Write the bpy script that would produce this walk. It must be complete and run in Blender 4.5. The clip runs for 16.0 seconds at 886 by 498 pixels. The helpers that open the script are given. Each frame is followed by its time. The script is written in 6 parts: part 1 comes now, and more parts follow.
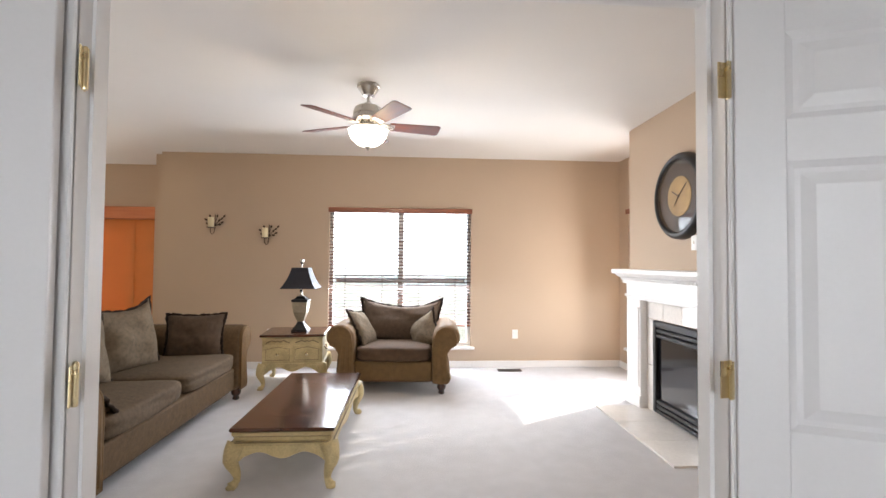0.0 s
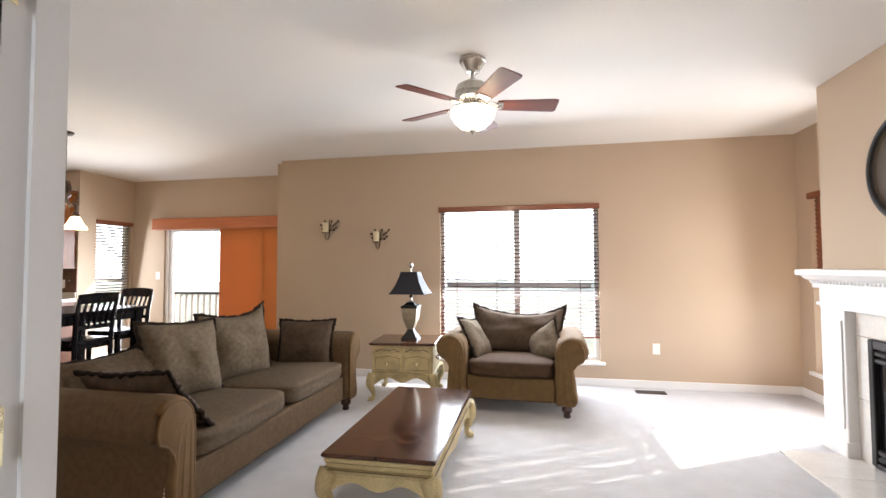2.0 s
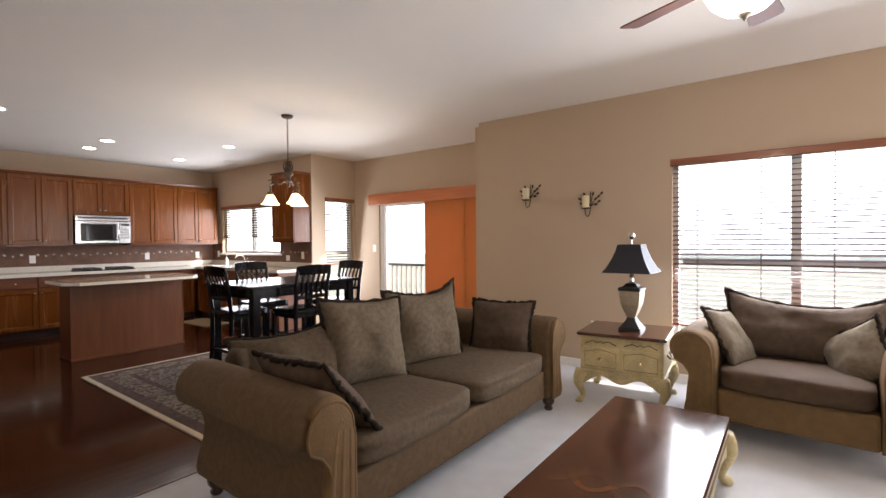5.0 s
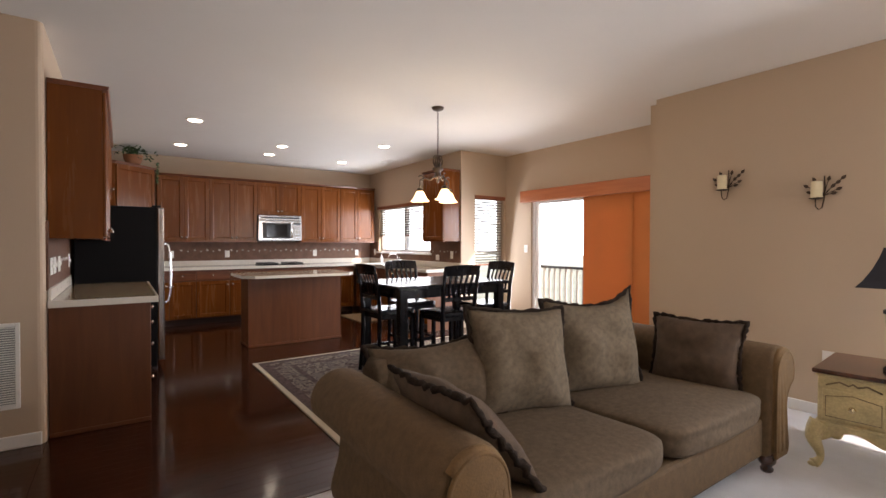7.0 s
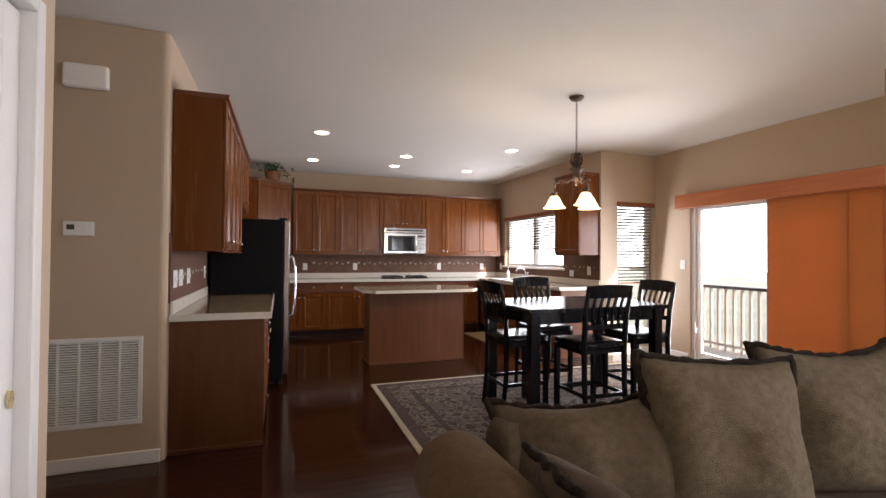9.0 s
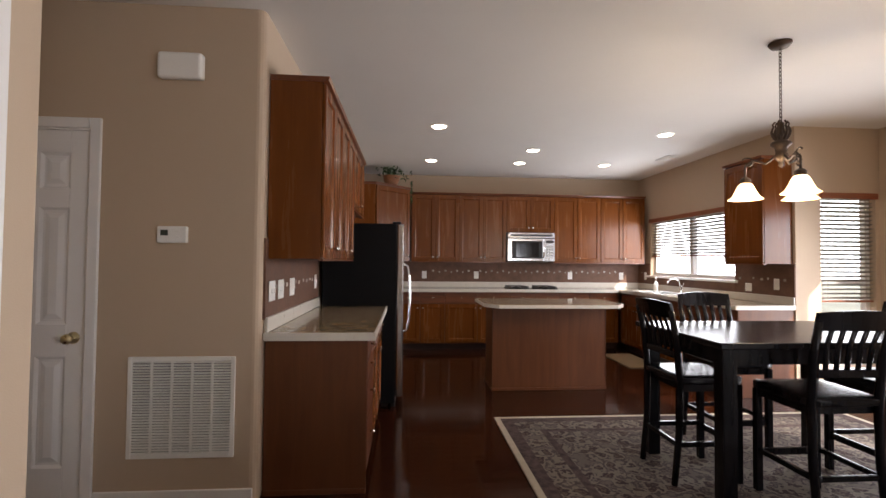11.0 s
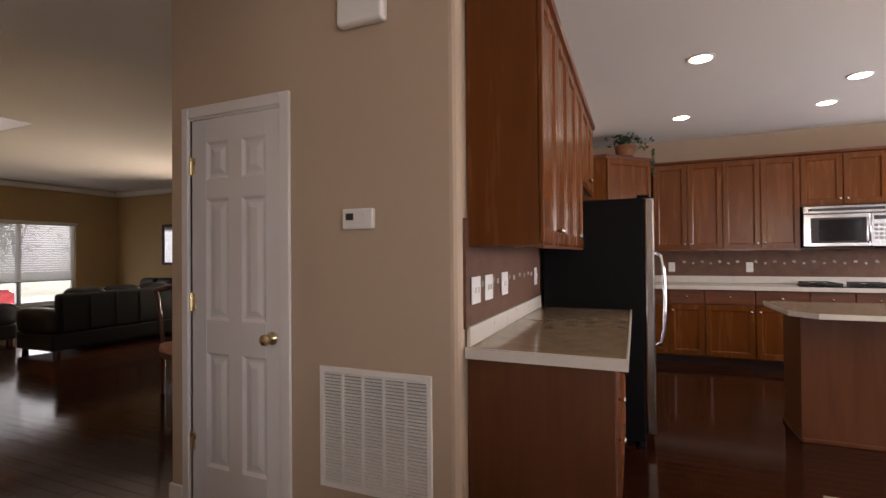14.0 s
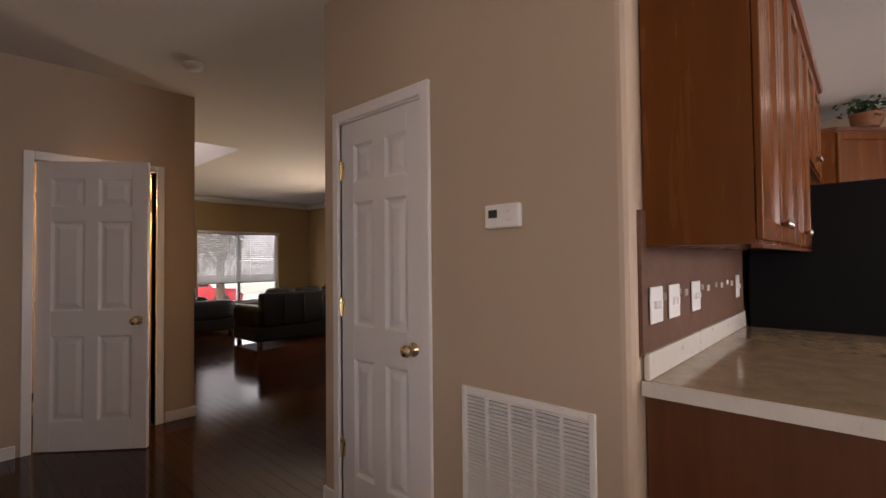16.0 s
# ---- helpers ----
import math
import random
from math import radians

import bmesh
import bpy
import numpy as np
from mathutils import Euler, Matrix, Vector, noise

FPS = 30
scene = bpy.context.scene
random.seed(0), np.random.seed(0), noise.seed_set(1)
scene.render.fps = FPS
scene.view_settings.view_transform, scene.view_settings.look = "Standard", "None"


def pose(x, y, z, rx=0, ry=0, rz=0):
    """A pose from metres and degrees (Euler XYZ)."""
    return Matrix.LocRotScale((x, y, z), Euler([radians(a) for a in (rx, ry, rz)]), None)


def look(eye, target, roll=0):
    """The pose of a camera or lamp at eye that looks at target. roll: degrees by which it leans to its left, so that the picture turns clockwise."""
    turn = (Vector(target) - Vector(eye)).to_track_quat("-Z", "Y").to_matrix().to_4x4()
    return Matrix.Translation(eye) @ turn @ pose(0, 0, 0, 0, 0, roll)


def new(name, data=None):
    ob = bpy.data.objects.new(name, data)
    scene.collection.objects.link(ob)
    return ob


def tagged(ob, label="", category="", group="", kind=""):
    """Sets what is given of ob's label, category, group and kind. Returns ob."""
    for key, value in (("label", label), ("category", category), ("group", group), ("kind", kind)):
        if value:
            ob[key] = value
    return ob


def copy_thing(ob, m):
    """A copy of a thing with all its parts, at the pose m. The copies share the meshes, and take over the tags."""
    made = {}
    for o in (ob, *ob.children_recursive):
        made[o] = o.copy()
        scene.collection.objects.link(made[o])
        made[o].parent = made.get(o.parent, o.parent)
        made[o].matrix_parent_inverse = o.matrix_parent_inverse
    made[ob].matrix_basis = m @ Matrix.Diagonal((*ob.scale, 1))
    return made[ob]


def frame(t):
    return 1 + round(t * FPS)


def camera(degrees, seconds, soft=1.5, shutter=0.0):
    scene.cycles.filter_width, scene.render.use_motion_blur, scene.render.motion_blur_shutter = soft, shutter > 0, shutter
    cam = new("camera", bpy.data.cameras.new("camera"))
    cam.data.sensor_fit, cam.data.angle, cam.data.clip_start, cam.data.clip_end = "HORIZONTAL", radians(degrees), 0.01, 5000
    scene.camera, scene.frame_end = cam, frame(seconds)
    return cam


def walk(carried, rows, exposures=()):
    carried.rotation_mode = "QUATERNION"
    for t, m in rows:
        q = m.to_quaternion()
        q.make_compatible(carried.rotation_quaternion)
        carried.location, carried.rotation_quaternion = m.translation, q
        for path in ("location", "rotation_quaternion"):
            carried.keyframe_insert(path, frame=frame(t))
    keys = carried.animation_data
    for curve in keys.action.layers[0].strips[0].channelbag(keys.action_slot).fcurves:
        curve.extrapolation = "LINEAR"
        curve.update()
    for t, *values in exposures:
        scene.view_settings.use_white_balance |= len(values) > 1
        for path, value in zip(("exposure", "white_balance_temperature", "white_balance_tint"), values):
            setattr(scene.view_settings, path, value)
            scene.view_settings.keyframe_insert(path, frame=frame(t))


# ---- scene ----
cam = camera(87.6, 16.0)
PATH = [
    (0, (-0.107, 0.279, 1.354), (0.017, 2.275, 1.414), 0.5),
    (0.5, (-0.046, 0.399, 1.365), (-0.06, 2.397, 1.439), 0.2),
    (1, (-0.023, 0.514, 1.347), (-0.164, 2.507, 1.438), 0.1),
    (1.5, (-0.053, 0.696, 1.337), (-0.319, 2.676, 1.424), -0.1),
    (2, (-0.08, 0.824, 1.329), (-0.468, 2.784, 1.41), -0.2),
    (2.5, (-0.089, 0.973, 1.33), (-0.61, 2.903, 1.396), -0.4),
    (3, (-0.071, 1.098, 1.341), (-0.746, 2.98, 1.387), -0.7),
    (3.5, (-0.115, 1.195, 1.313), (-0.929, 3.021, 1.351), -0.4),
    (4, (-0.205, 1.343, 1.337), (-1.155, 3.103, 1.34), -0.4),
    (6.5, (-0.58, 1.852, 1.31), (-2.121, 3.126, 1.284), -0.2),
    (7, (-0.738, 1.925, 1.308), (-2.378, 3.069, 1.282), 0.1),
    (7.5, (-0.842, 1.987, 1.332), (-2.556, 3.018, 1.306), 0.5),
    (8, (-1.002, 2.089, 1.314), (-2.782, 3.001, 1.306), 0.1),
    (8.5, (-1.127, 2.157, 1.307), (-2.963, 2.95, 1.32), 0.1),
    (9, (-1.31, 2.2, 1.313), (-3.196, 2.865, 1.342), 0.4),
    (11.5, (-2.197, 2.333, 1.328), (-4.196, 2.358, 1.385), 0.5),
    (12, (-2.335, 2.325, 1.328), (-4.33, 2.212, 1.387), 0.4),
    (12.5, (-2.485, 2.348, 1.326), (-4.466, 2.074, 1.38), -0.1),
    (13, (-2.615, 2.334, 1.319), (-4.565, 1.892, 1.363), -0.3),
    (13.5, (-2.776, 2.271, 1.304), (-4.677, 1.651, 1.34), -0.5),
    (14, (-2.928, 2.178, 1.302), (-4.774, 1.409, 1.324), -0.5),
    (14.5, (-3.033, 2.126, 1.3), (-4.806, 1.202, 1.32), -0.6),
    (15, (-3.119, 2.098, 1.315), (-4.804, 1.019, 1.328), -0.8),
    (15.5, (-3.192, 2.073, 1.303), (-4.773, 0.849, 1.335), -0.7),
    (16, (-3.241, 2.05, 1.297), (-4.715, 0.699, 1.347), -0.6),
]
# stops, kelvin and tint along the walk
EXPOSURE = [(0.0, 1.03, 6250, 11), (1.5, 1.07, 6250, 11), (3.5, 0.87, 6300, 12), (7.0, 0.86, 6500, 15), (9.0, 0.74, 6480, 15), (11.5, 0.62, 6560, 15), (12.5, 0.69, 6620, 17), (16.0, 0.78, 6750, 22)]
walk(cam, [(t, look(eye, target, roll)) for t, eye, target, roll in PATH], EXPOSURE)

# ---- light and sky ----
SUN_AZ, SUN_EL = radians(30.0), radians(27.3)
sun_dir = Vector((math.cos(SUN_AZ) * math.cos(SUN_EL), math.sin(SUN_AZ) * math.cos(SUN_EL), math.sin(SUN_EL)))
world = bpy.data.worlds.new("sky")
scene.world = world
world.use_nodes = True
_wn = world.node_tree.nodes
_sky = _wn.new("ShaderNodeTexSky")
_sky.sky_type = "NISHITA"
_sky.sun_disc = False
_sky.sun_elevation = SUN_EL
_sky.sun_rotation = math.pi / 2 - SUN_AZ
world.node_tree.links.new(_sky.outputs[0], _wn["Background"].inputs[0])
_wn["Background"].inputs[1].default_value = 0.15
_sd = bpy.data.lights.new("sun", "SUN")
_sd.energy, _sd.angle, _sd.color = 5.0, radians(0.5), (1.0, 0.93, 0.82)
_so = new("sun", _sd)
_so.matrix_world = look(sun_dir * 30, (0, 0, 0))


def window_fill(name, eye, target, w, h, watts, color=(0.93, 0.96, 1.0), spread=180):
    d = bpy.data.lights.new(name, "AREA")
    d.shape, d.size, d.size_y, d.energy, d.color, d.spread = "RECTANGLE", w, h, watts, color, radians(spread)
    o = new(name, d)
    o.matrix_world = look(eye, target)
    return o


# added fill lamps just inside the windows, on top of sun and sky
window_fill("window_fill", (-0.28, 6.24, 1.2), (-0.28, 0, -2.2), 1.8, 1.7, 74, (0.91, 0.95, 1.0))
# added fill, turned across the room to brighten the closet wall
window_fill("window_fill", (2.60, 5.36, 1.2), (-4.6, 2.6, 0.75), 0.7, 1.5, 25, (1.0, 0.96, 0.92), 175)
window_fill("window_fill", (-5.3, 7.10, 1.0), (-5.3, 0, 0.0), 0.95, 1.85, 42, spread=140)
window_fill("window_fill", (-6.37, 6.79, 1.2), (0, 5.6, 0.2), 0.55, 1.6, 8)
window_fill("window_fill", (-8.2, 6.17, 1.58), (-8.2, 0, 0.4), 1.8, 0.8, 30)
window_fill("window_fill", (-7.86, -8.33, 1.2), (-7.86, 0, 1.6), 1.7, 1.5, 2.5)
# added warm lamp tipped upwards, for sunlight bounced onto the living room ceiling
window_fill("window_fill", (-9.56, -4.75, 1.25), (0, -4.75, 3.6), 1.0, 1.5, 36, (1.0, 0.85, 0.64), 120)
# added behind the walk's start to brighten the study doors and far wall
window_fill("window_fill", (0.0, -2.55, 1.3), (0.0, 0, 1.1), 1.8, 1.6, 20)


def bulb(name, at, watts, radius, color=(1.0, 0.78, 0.5)):
    d = bpy.data.lights.new(name, "POINT")
    d.energy, d.shadow_soft_size, d.color = watts, radius, color
    o = new(name, d)
    o.location = at
    return o


# ---- materials ----
def mat(name, color, rough=0.6, metal=0.0, var=0.12, scale=6.0, fine=120.0, bump=0.05, coat=0.0, emit=None, power=0.0, spec=0.5, alpha_tr=0.0, isl=0.0):
    m = bpy.data.materials.new(name)
    m.use_nodes = True
    nt = m.node_tree
    n, l = nt.nodes, nt.links
    b = n["Principled BSDF"]
    tc = n.new("ShaderNodeTexCoord")
    n1 = n.new("ShaderNodeTexNoise")
    n1.inputs["Scale"].default_value, n1.inputs["Detail"].default_value = scale, 5
    n2 = n.new("ShaderNodeTexNoise")
    n2.inputs["Scale"].default_value, n2.inputs["Detail"].default_value = fine, 3
    l.new(tc.outputs["Object"], n1.inputs["Vector"])
    l.new(tc.outputs["Object"], n2.inputs["Vector"])
    mix = n.new("ShaderNodeMath")
    mix.operation = "MULTIPLY_ADD"
    l.new(n1.outputs[0], mix.inputs[0])
    mix.inputs[1].default_value = 0.6
    fm = n.new("ShaderNodeMath")
    fm.operation = "MULTIPLY"
    l.new(n2.outputs[0], fm.inputs[0])
    fm.inputs[1].default_value = 0.4
    l.new(fm.outputs[0], mix.inputs[2])
    ramp = n.new("ShaderNodeValToRGB")
    c = Vector(color)
    ramp.color_ramp.elements[0].position, ramp.color_ramp.elements[1].position = 0.3, 0.7
    ramp.color_ramp.elements[0].color = (*(c * (1 - var)), 1)
    ramp.color_ramp.elements[1].color = (*(c * (1 + var)), 1)
    l.new(mix.outputs[0], ramp.inputs[0])
    out = ramp.outputs[0]
    if isl:
        geo = n.new("ShaderNodeNewGeometry")
        oi = n.new("ShaderNodeObjectInfo")
        add = n.new("ShaderNodeMath")
        l.new(geo.outputs["Random Per Island"], add.inputs[0])
        l.new(oi.outputs["Random"], add.inputs[1])
        fr = n.new("ShaderNodeMath")
        fr.operation = "FRACT"
        l.new(add.outputs[0], fr.inputs[0])
        mr = n.new("ShaderNodeMapRange")
        mr.inputs[3].default_value, mr.inputs[4].default_value = 1 - isl, 1 + isl
        l.new(fr.outputs[0], mr.inputs[0])
        hs = n.new("ShaderNodeHueSaturation")
        l.new(out, hs.inputs["Color"])
        l.new(mr.outputs[0], hs.inputs["Value"])
        out = hs.outputs[0]
    l.new(out, b.inputs["Base Color"])
    rr = n.new("ShaderNodeMapRange")
    rr.inputs[3].default_value, rr.inputs[4].default_value = max(0.02, rough - 0.08), min(1, rough + 0.08)
    l.new(n1.outputs[0], rr.inputs[0])
    l.new(rr.outputs[0], b.inputs["Roughness"])
    b.inputs["Metallic"].default_value = metal
    b.inputs["Coat Weight"].default_value = coat
    b.inputs["Coat Roughness"].default_value = 0.12
    b.inputs["Specular IOR Level"].default_value = spec
    if bump:
        bp = n.new("ShaderNodeBump")
        bp.inputs["Strength"].default_value, bp.inputs["Distance"].default_value = bump, 0.01
        l.new(n2.outputs[0], bp.inputs["Height"])
        l.new(bp.outputs[0], b.inputs["Normal"])
    if emit:
        b.inputs["Emission Color"].default_value, b.inputs["Emission Strength"].default_value = (*emit, 1), power
    if alpha_tr:
        tr = n.new("ShaderNodeBsdfTranslucent")
        tr.inputs[0].default_value = (*color, 1)
        ms = n.new("ShaderNodeMixShader")
        ms.inputs[0].default_value = alpha_tr
        l.new(b.outputs[0], ms.inputs[1])
        l.new(tr.outputs[0], ms.inputs[2])
        l.new(ms.outputs[0], n["Material Output"].inputs["Surface"])
    return m


def wood(name, dark, light, rough=0.35, axis="Z", stretch=14.0, coat=0.2, isl=0.0, scale=1.0, spec=0.5):
    m = bpy.data.materials.new(name)
    m.use_nodes = True
    n, l = m.node_tree.nodes, m.node_tree.links
    b = n["Principled BSDF"]
    tc = n.new("ShaderNodeTexCoord")
    mp = n.new("ShaderNodeMapping")
    k = {"X": (1, stretch, stretch), "Y": (stretch, 1, stretch), "Z": (stretch, stretch, 1)}[axis]
    mp.inputs["Scale"].default_value = [v * scale for v in k]
    l.new(tc.outputs["Object"], mp.inputs["Vector"])
    oi = n.new("ShaderNodeObjectInfo")
    geo = n.new("ShaderNodeNewGeometry")
    sh = n.new("ShaderNodeMath")
    sh.operation = "ADD"
    l.new(oi.outputs["Random"], sh.inputs[0])
    l.new(geo.outputs["Random Per Island"], sh.inputs[1])
    big = n.new("ShaderNodeMath")
    big.operation = "MULTIPLY"
    big.inputs[1].default_value = 37.0
    l.new(sh.outputs[0], big.inputs[0])
    no = n.new("ShaderNodeTexNoise")
    no.noise_dimensions = "4D"
    no.inputs["Scale"].default_value, no.inputs["Detail"].default_value, no.inputs["Distortion"].default_value = 1.6, 7, 0.8
    l.new(mp.outputs[0], no.inputs["Vector"])
    l.new(big.outputs[0], no.inputs["W"])
    ramp = n.new("ShaderNodeValToRGB")
    ramp.color_ramp.elements[0].position, ramp.color_ramp.elements[1].position = 0.32, 0.72
    ramp.color_ramp.elements[0].color, ramp.color_ramp.elements[1].color = (*dark, 1), (*light, 1)
    l.new(no.outputs[0], ramp.inputs[0])
    out = ramp.outputs[0]
    if isl:
        fr = n.new("ShaderNodeMath")
        fr.operation = "FRACT"
        l.new(sh.outputs[0], fr.inputs[0])
        mr = n.new("ShaderNodeMapRange")
        mr.inputs[3].default_value, mr.inputs[4].default_value = 1 - isl, 1 + isl
        l.new(fr.outputs[0], mr.inputs[0])
        hs = n.new("ShaderNodeHueSaturation")
        l.new(out, hs.inputs["Color"])
        l.new(mr.outputs[0], hs.inputs["Value"])
        out = hs.outputs[0]
    l.new(out, b.inputs["Base Color"])
    rr = n.new("ShaderNodeMapRange")
    rr.inputs[3].default_value, rr.inputs[4].default_value = max(0.03, rough - 0.07), rough + 0.09
    l.new(no.outputs[0], rr.inputs[0])
    l.new(rr.outputs[0], b.inputs["Roughness"])
    b.inputs["Coat Weight"].default_value, b.inputs["Coat Roughness"].default_value = coat, 0.1
    b.inputs["Specular IOR Level"].default_value = spec
    bp = n.new("ShaderNodeBump")
    bp.inputs["Strength"].default_value, bp.inputs["Distance"].default_value = 0.05, 0.004
    l.new(no.outputs[0], bp.inputs["Height"])
    l.new(bp.outputs[0], b.inputs["Normal"])
    return m


WALL = mat("tan_wall_paint", (0.515, 0.402, 0.296), 0.75, var=0.03, scale=1.5, fine=260, bump=0.06)
WALL_Y = mat("ochre_wall_paint", (0.46, 0.33, 0.16), 0.75, var=0.04, scale=1.5, fine=260, bump=0.06)
CEIL = mat("ceiling_paint", (0.80, 0.775, 0.74), 0.9, var=0.02, scale=2, fine=180, bump=0.08)
TRIM = mat("white_trim_paint", (0.80, 0.79, 0.78), 0.35, var=0.02, scale=4, fine=60, bump=0.02)
DOORW = mat("white_door_paint", (0.79, 0.78, 0.78), 0.4, var=0.02, scale=5, fine=90, bump=0.03)
CARPET = mat("pale_carpet", (0.60, 0.592, 0.602), 0.95, var=0.075, scale=7, fine=330, bump=0.6, spec=0.1)
PLANK = wood("cherry_floor", (0.023, 0.0060, 0.0028), (0.052, 0.0145, 0.0058), 0.11, "Y", 16, coat=0.0, isl=0.05, spec=0.32)
GROOVE = mat("floor_groove", (0.012, 0.005, 0.004), 0.7)
CAB = wood("cherry_cabinet", (0.132, 0.038, 0.0065), (0.180, 0.054, 0.0095), 0.25, "Z", 13, coat=0.0, spec=0.28, isl=0.10)
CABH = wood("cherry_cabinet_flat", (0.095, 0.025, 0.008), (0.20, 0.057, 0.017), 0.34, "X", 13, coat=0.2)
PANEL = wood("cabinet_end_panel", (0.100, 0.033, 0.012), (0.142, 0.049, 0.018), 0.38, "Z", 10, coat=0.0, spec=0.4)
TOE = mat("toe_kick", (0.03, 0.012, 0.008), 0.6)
COUNTER = mat("cream_laminate", (0.36, 0.275, 0.175), 0.10, var=0.22, scale=14, fine=160, bump=0.0)
COUNTER_EDGE = mat("cream_laminate_edge", (0.66, 0.62, 0.55), 0.3, var=0.06, scale=20, fine=140, bump=0.0)
STEEL = mat("stainless_steel", (0.52, 0.52, 0.52), 0.2, 1.0, var=0.06, scale=3, fine=300, bump=0.02)
NICKEL = mat("brushed_nickel", (0.55, 0.52, 0.47), 0.27, 1.0, var=0.06, fine=200, bump=0.02)
CHROME = mat("chrome", (0.8, 0.8, 0.8), 0.08, 1.0, var=0.02, bump=0)
BRASS = mat("polished_brass", (0.72, 0.60, 0.36), 0.28, 1.0, var=0.08, bump=0.02)
BLACKP = mat("black_appliance_side", (0.005, 0.005, 0.006), 0.5, var=0.15, fine=260, bump=0.12, spec=0.12)
BLACKG = mat("black_glass", (0.01, 0.01, 0.012), 0.06, var=0.1, bump=0)
BLACKM = mat("black_metal", (0.018, 0.018, 0.019), 0.35, 0.3, var=0.2, bump=0.03)
BLACKW = wood("black_stained_wood", (0.005, 0.005, 0.007), (0.012, 0.011, 0.013), 0.22, "Z", 10, coat=0.0, spec=0.22)
SPLASH = mat("slate_tile", (0.150, 0.080, 0.054), 0.5, var=0.3, scale=9, fine=70, bump=0.1, spec=0.25)
ACCENT = mat("silver_accent_tile", (0.40, 0.36, 0.31), 0.3, 0.4, var=0.2, isl=0.35)
PLATE = mat("white_plastic", (0.84, 0.83, 0.80), 0.35, var=0.02, bump=0)
DARKPL = mat("dark_plastic", (0.03, 0.03, 0.035), 0.4)
SOFA = mat("brown_chenille", (0.106, 0.076, 0.049), 0.88, var=0.36, scale=38, fine=230, bump=0.45, spec=0.2)
SOFA_L = mat("olive_chenille_pillow", (0.150, 0.116, 0.079), 0.9, var=0.36, scale=34, fine=240, bump=0.5, spec=0.2)
ARMF = mat("caramel_chenille", (0.138, 0.080, 0.032), 0.8, var=0.25, scale=18, fine=200, bump=0.3, spec=0.3)
SOFA_A = mat("sofa_arm_chenille", (0.112, 0.071, 0.037), 0.85, var=0.3, scale=30, fine=220, bump=0.4, spec=0.25)
CARAM = mat("caramel_brown_seat", (0.070, 0.041, 0.023), 0.82, var=0.28, scale=20, fine=210, bump=0.35, spec=0.25)
CHOC = mat("chocolate_fabric", (0.088, 0.060, 0.041), 0.85, var=0.3, scale=24, fine=220, bump=0.4, spec=0.2)
FRINGE = mat("dark_fringe", (0.030, 0.021, 0.016), 0.95, var=0.5, scale=60, fine=300, bump=0.8, spec=0.1)
FOOTW = wood("dark_turned_wood", (0.03, 0.010, 0.005), (0.07, 0.022, 0.01), 0.25, "Z", 6, coat=0.4)
CREAMP = mat("antiqued_cream_paint", (0.50, 0.40, 0.20), 0.5, var=0.30, scale=9, fine=80, bump=0.12)
CREAMD = mat("antiqued_dark_line", (0.16, 0.11, 0.05), 0.6, var=0.3)
BURL = wood("burl_table_top", (0.024, 0.008, 0.0045), (0.095, 0.031, 0.013), 0.16, "Y", 5, coat=0.3)
BURL_X = wood("inlaid_band", (0.060, 0.021, 0.008), (0.125, 0.045, 0.016), 0.16, "X", 5, coat=0.3)
SHADEF = mat("navy_shade", (0.012, 0.013, 0.022), 0.7, var=0.15, scale=30, fine=260, bump=0.1)
SILVER = mat("silver_leaf", (0.36, 0.31, 0.22), 0.45, 0.35, var=0.25, scale=20)
WAX = mat("ivory_wax", (0.74, 0.66, 0.45), 0.55, var=0.05, bump=0.02)
IRON = mat("bronze_iron", (0.07, 0.045, 0.03), 0.5, 0.5, var=0.3, scale=40, bump=0.2)
BLADE = wood("walnut_fan_blade", (0.075, 0.014, 0.005), (0.14, 0.030, 0.010), 0.45, "X", 10, coat=0.0, spec=0.15)
BOWL = mat("lit_frosted_glass", (0.9, 0.85, 0.75), 0.4, var=0.02, emit=(1.0, 0.86, 0.66), power=4.0, bump=0)
CUP = mat("lit_amber_glass", (0.9, 0.75, 0.5), 0.4, var=0.1, scale=30, emit=(1.0, 0.72, 0.38), power=2.2, bump=0)
CANL = mat("lit_can_lamp", (0.9, 0.9, 0.85), 0.4, var=0.01, emit=(1.0, 0.86, 0.66), power=14.0, bump=0)
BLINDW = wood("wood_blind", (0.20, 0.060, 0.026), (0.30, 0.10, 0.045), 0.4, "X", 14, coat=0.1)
# blind wood darkened so the slats carry their backlit shade in the colour
BLIND_BACKLIT = wood("backlit_blind_slat", (0.075, 0.026, 0.014), (0.12, 0.042, 0.022), 0.45, "X", 14, coat=0.0)
# white slats toned grey; their shading is put into the colour
SLAT_SHADED = mat("shaded_pale_slat", (0.27, 0.24, 0.205), 0.5, var=0.05, bump=0.02)
ORANGEW = wood("orange_valance", (0.40, 0.11, 0.03), (0.52, 0.17, 0.055), 0.4, "X", 12, coat=0.1)
PANELF = mat("orange_woven_shade", (0.56, 0.212, 0.062), 0.8, var=0.10, scale=3, fine=150, bump=0.15, alpha_tr=0.35)
VINYL = mat("white_vinyl", (0.80, 0.80, 0.79), 0.35, var=0.02, bump=0)
MARBLE = mat("cream_marble", (0.79, 0.755, 0.71), 0.08, var=0.08, scale=5, fine=40, bump=0.0, isl=0.05)
LEATHER = mat("black_leather", (0.006, 0.006, 0.006), 0.4, var=0.2, scale=12, fine=150, bump=0.15, spec=0.3)
CLOCKF = mat("clock_face", (0.055, 0.045, 0.04), 0.6, var=0.35, scale=9)
CLOCKG = mat("clock_gold", (0.45, 0.30, 0.12), 0.55, var=0.3, scale=12)
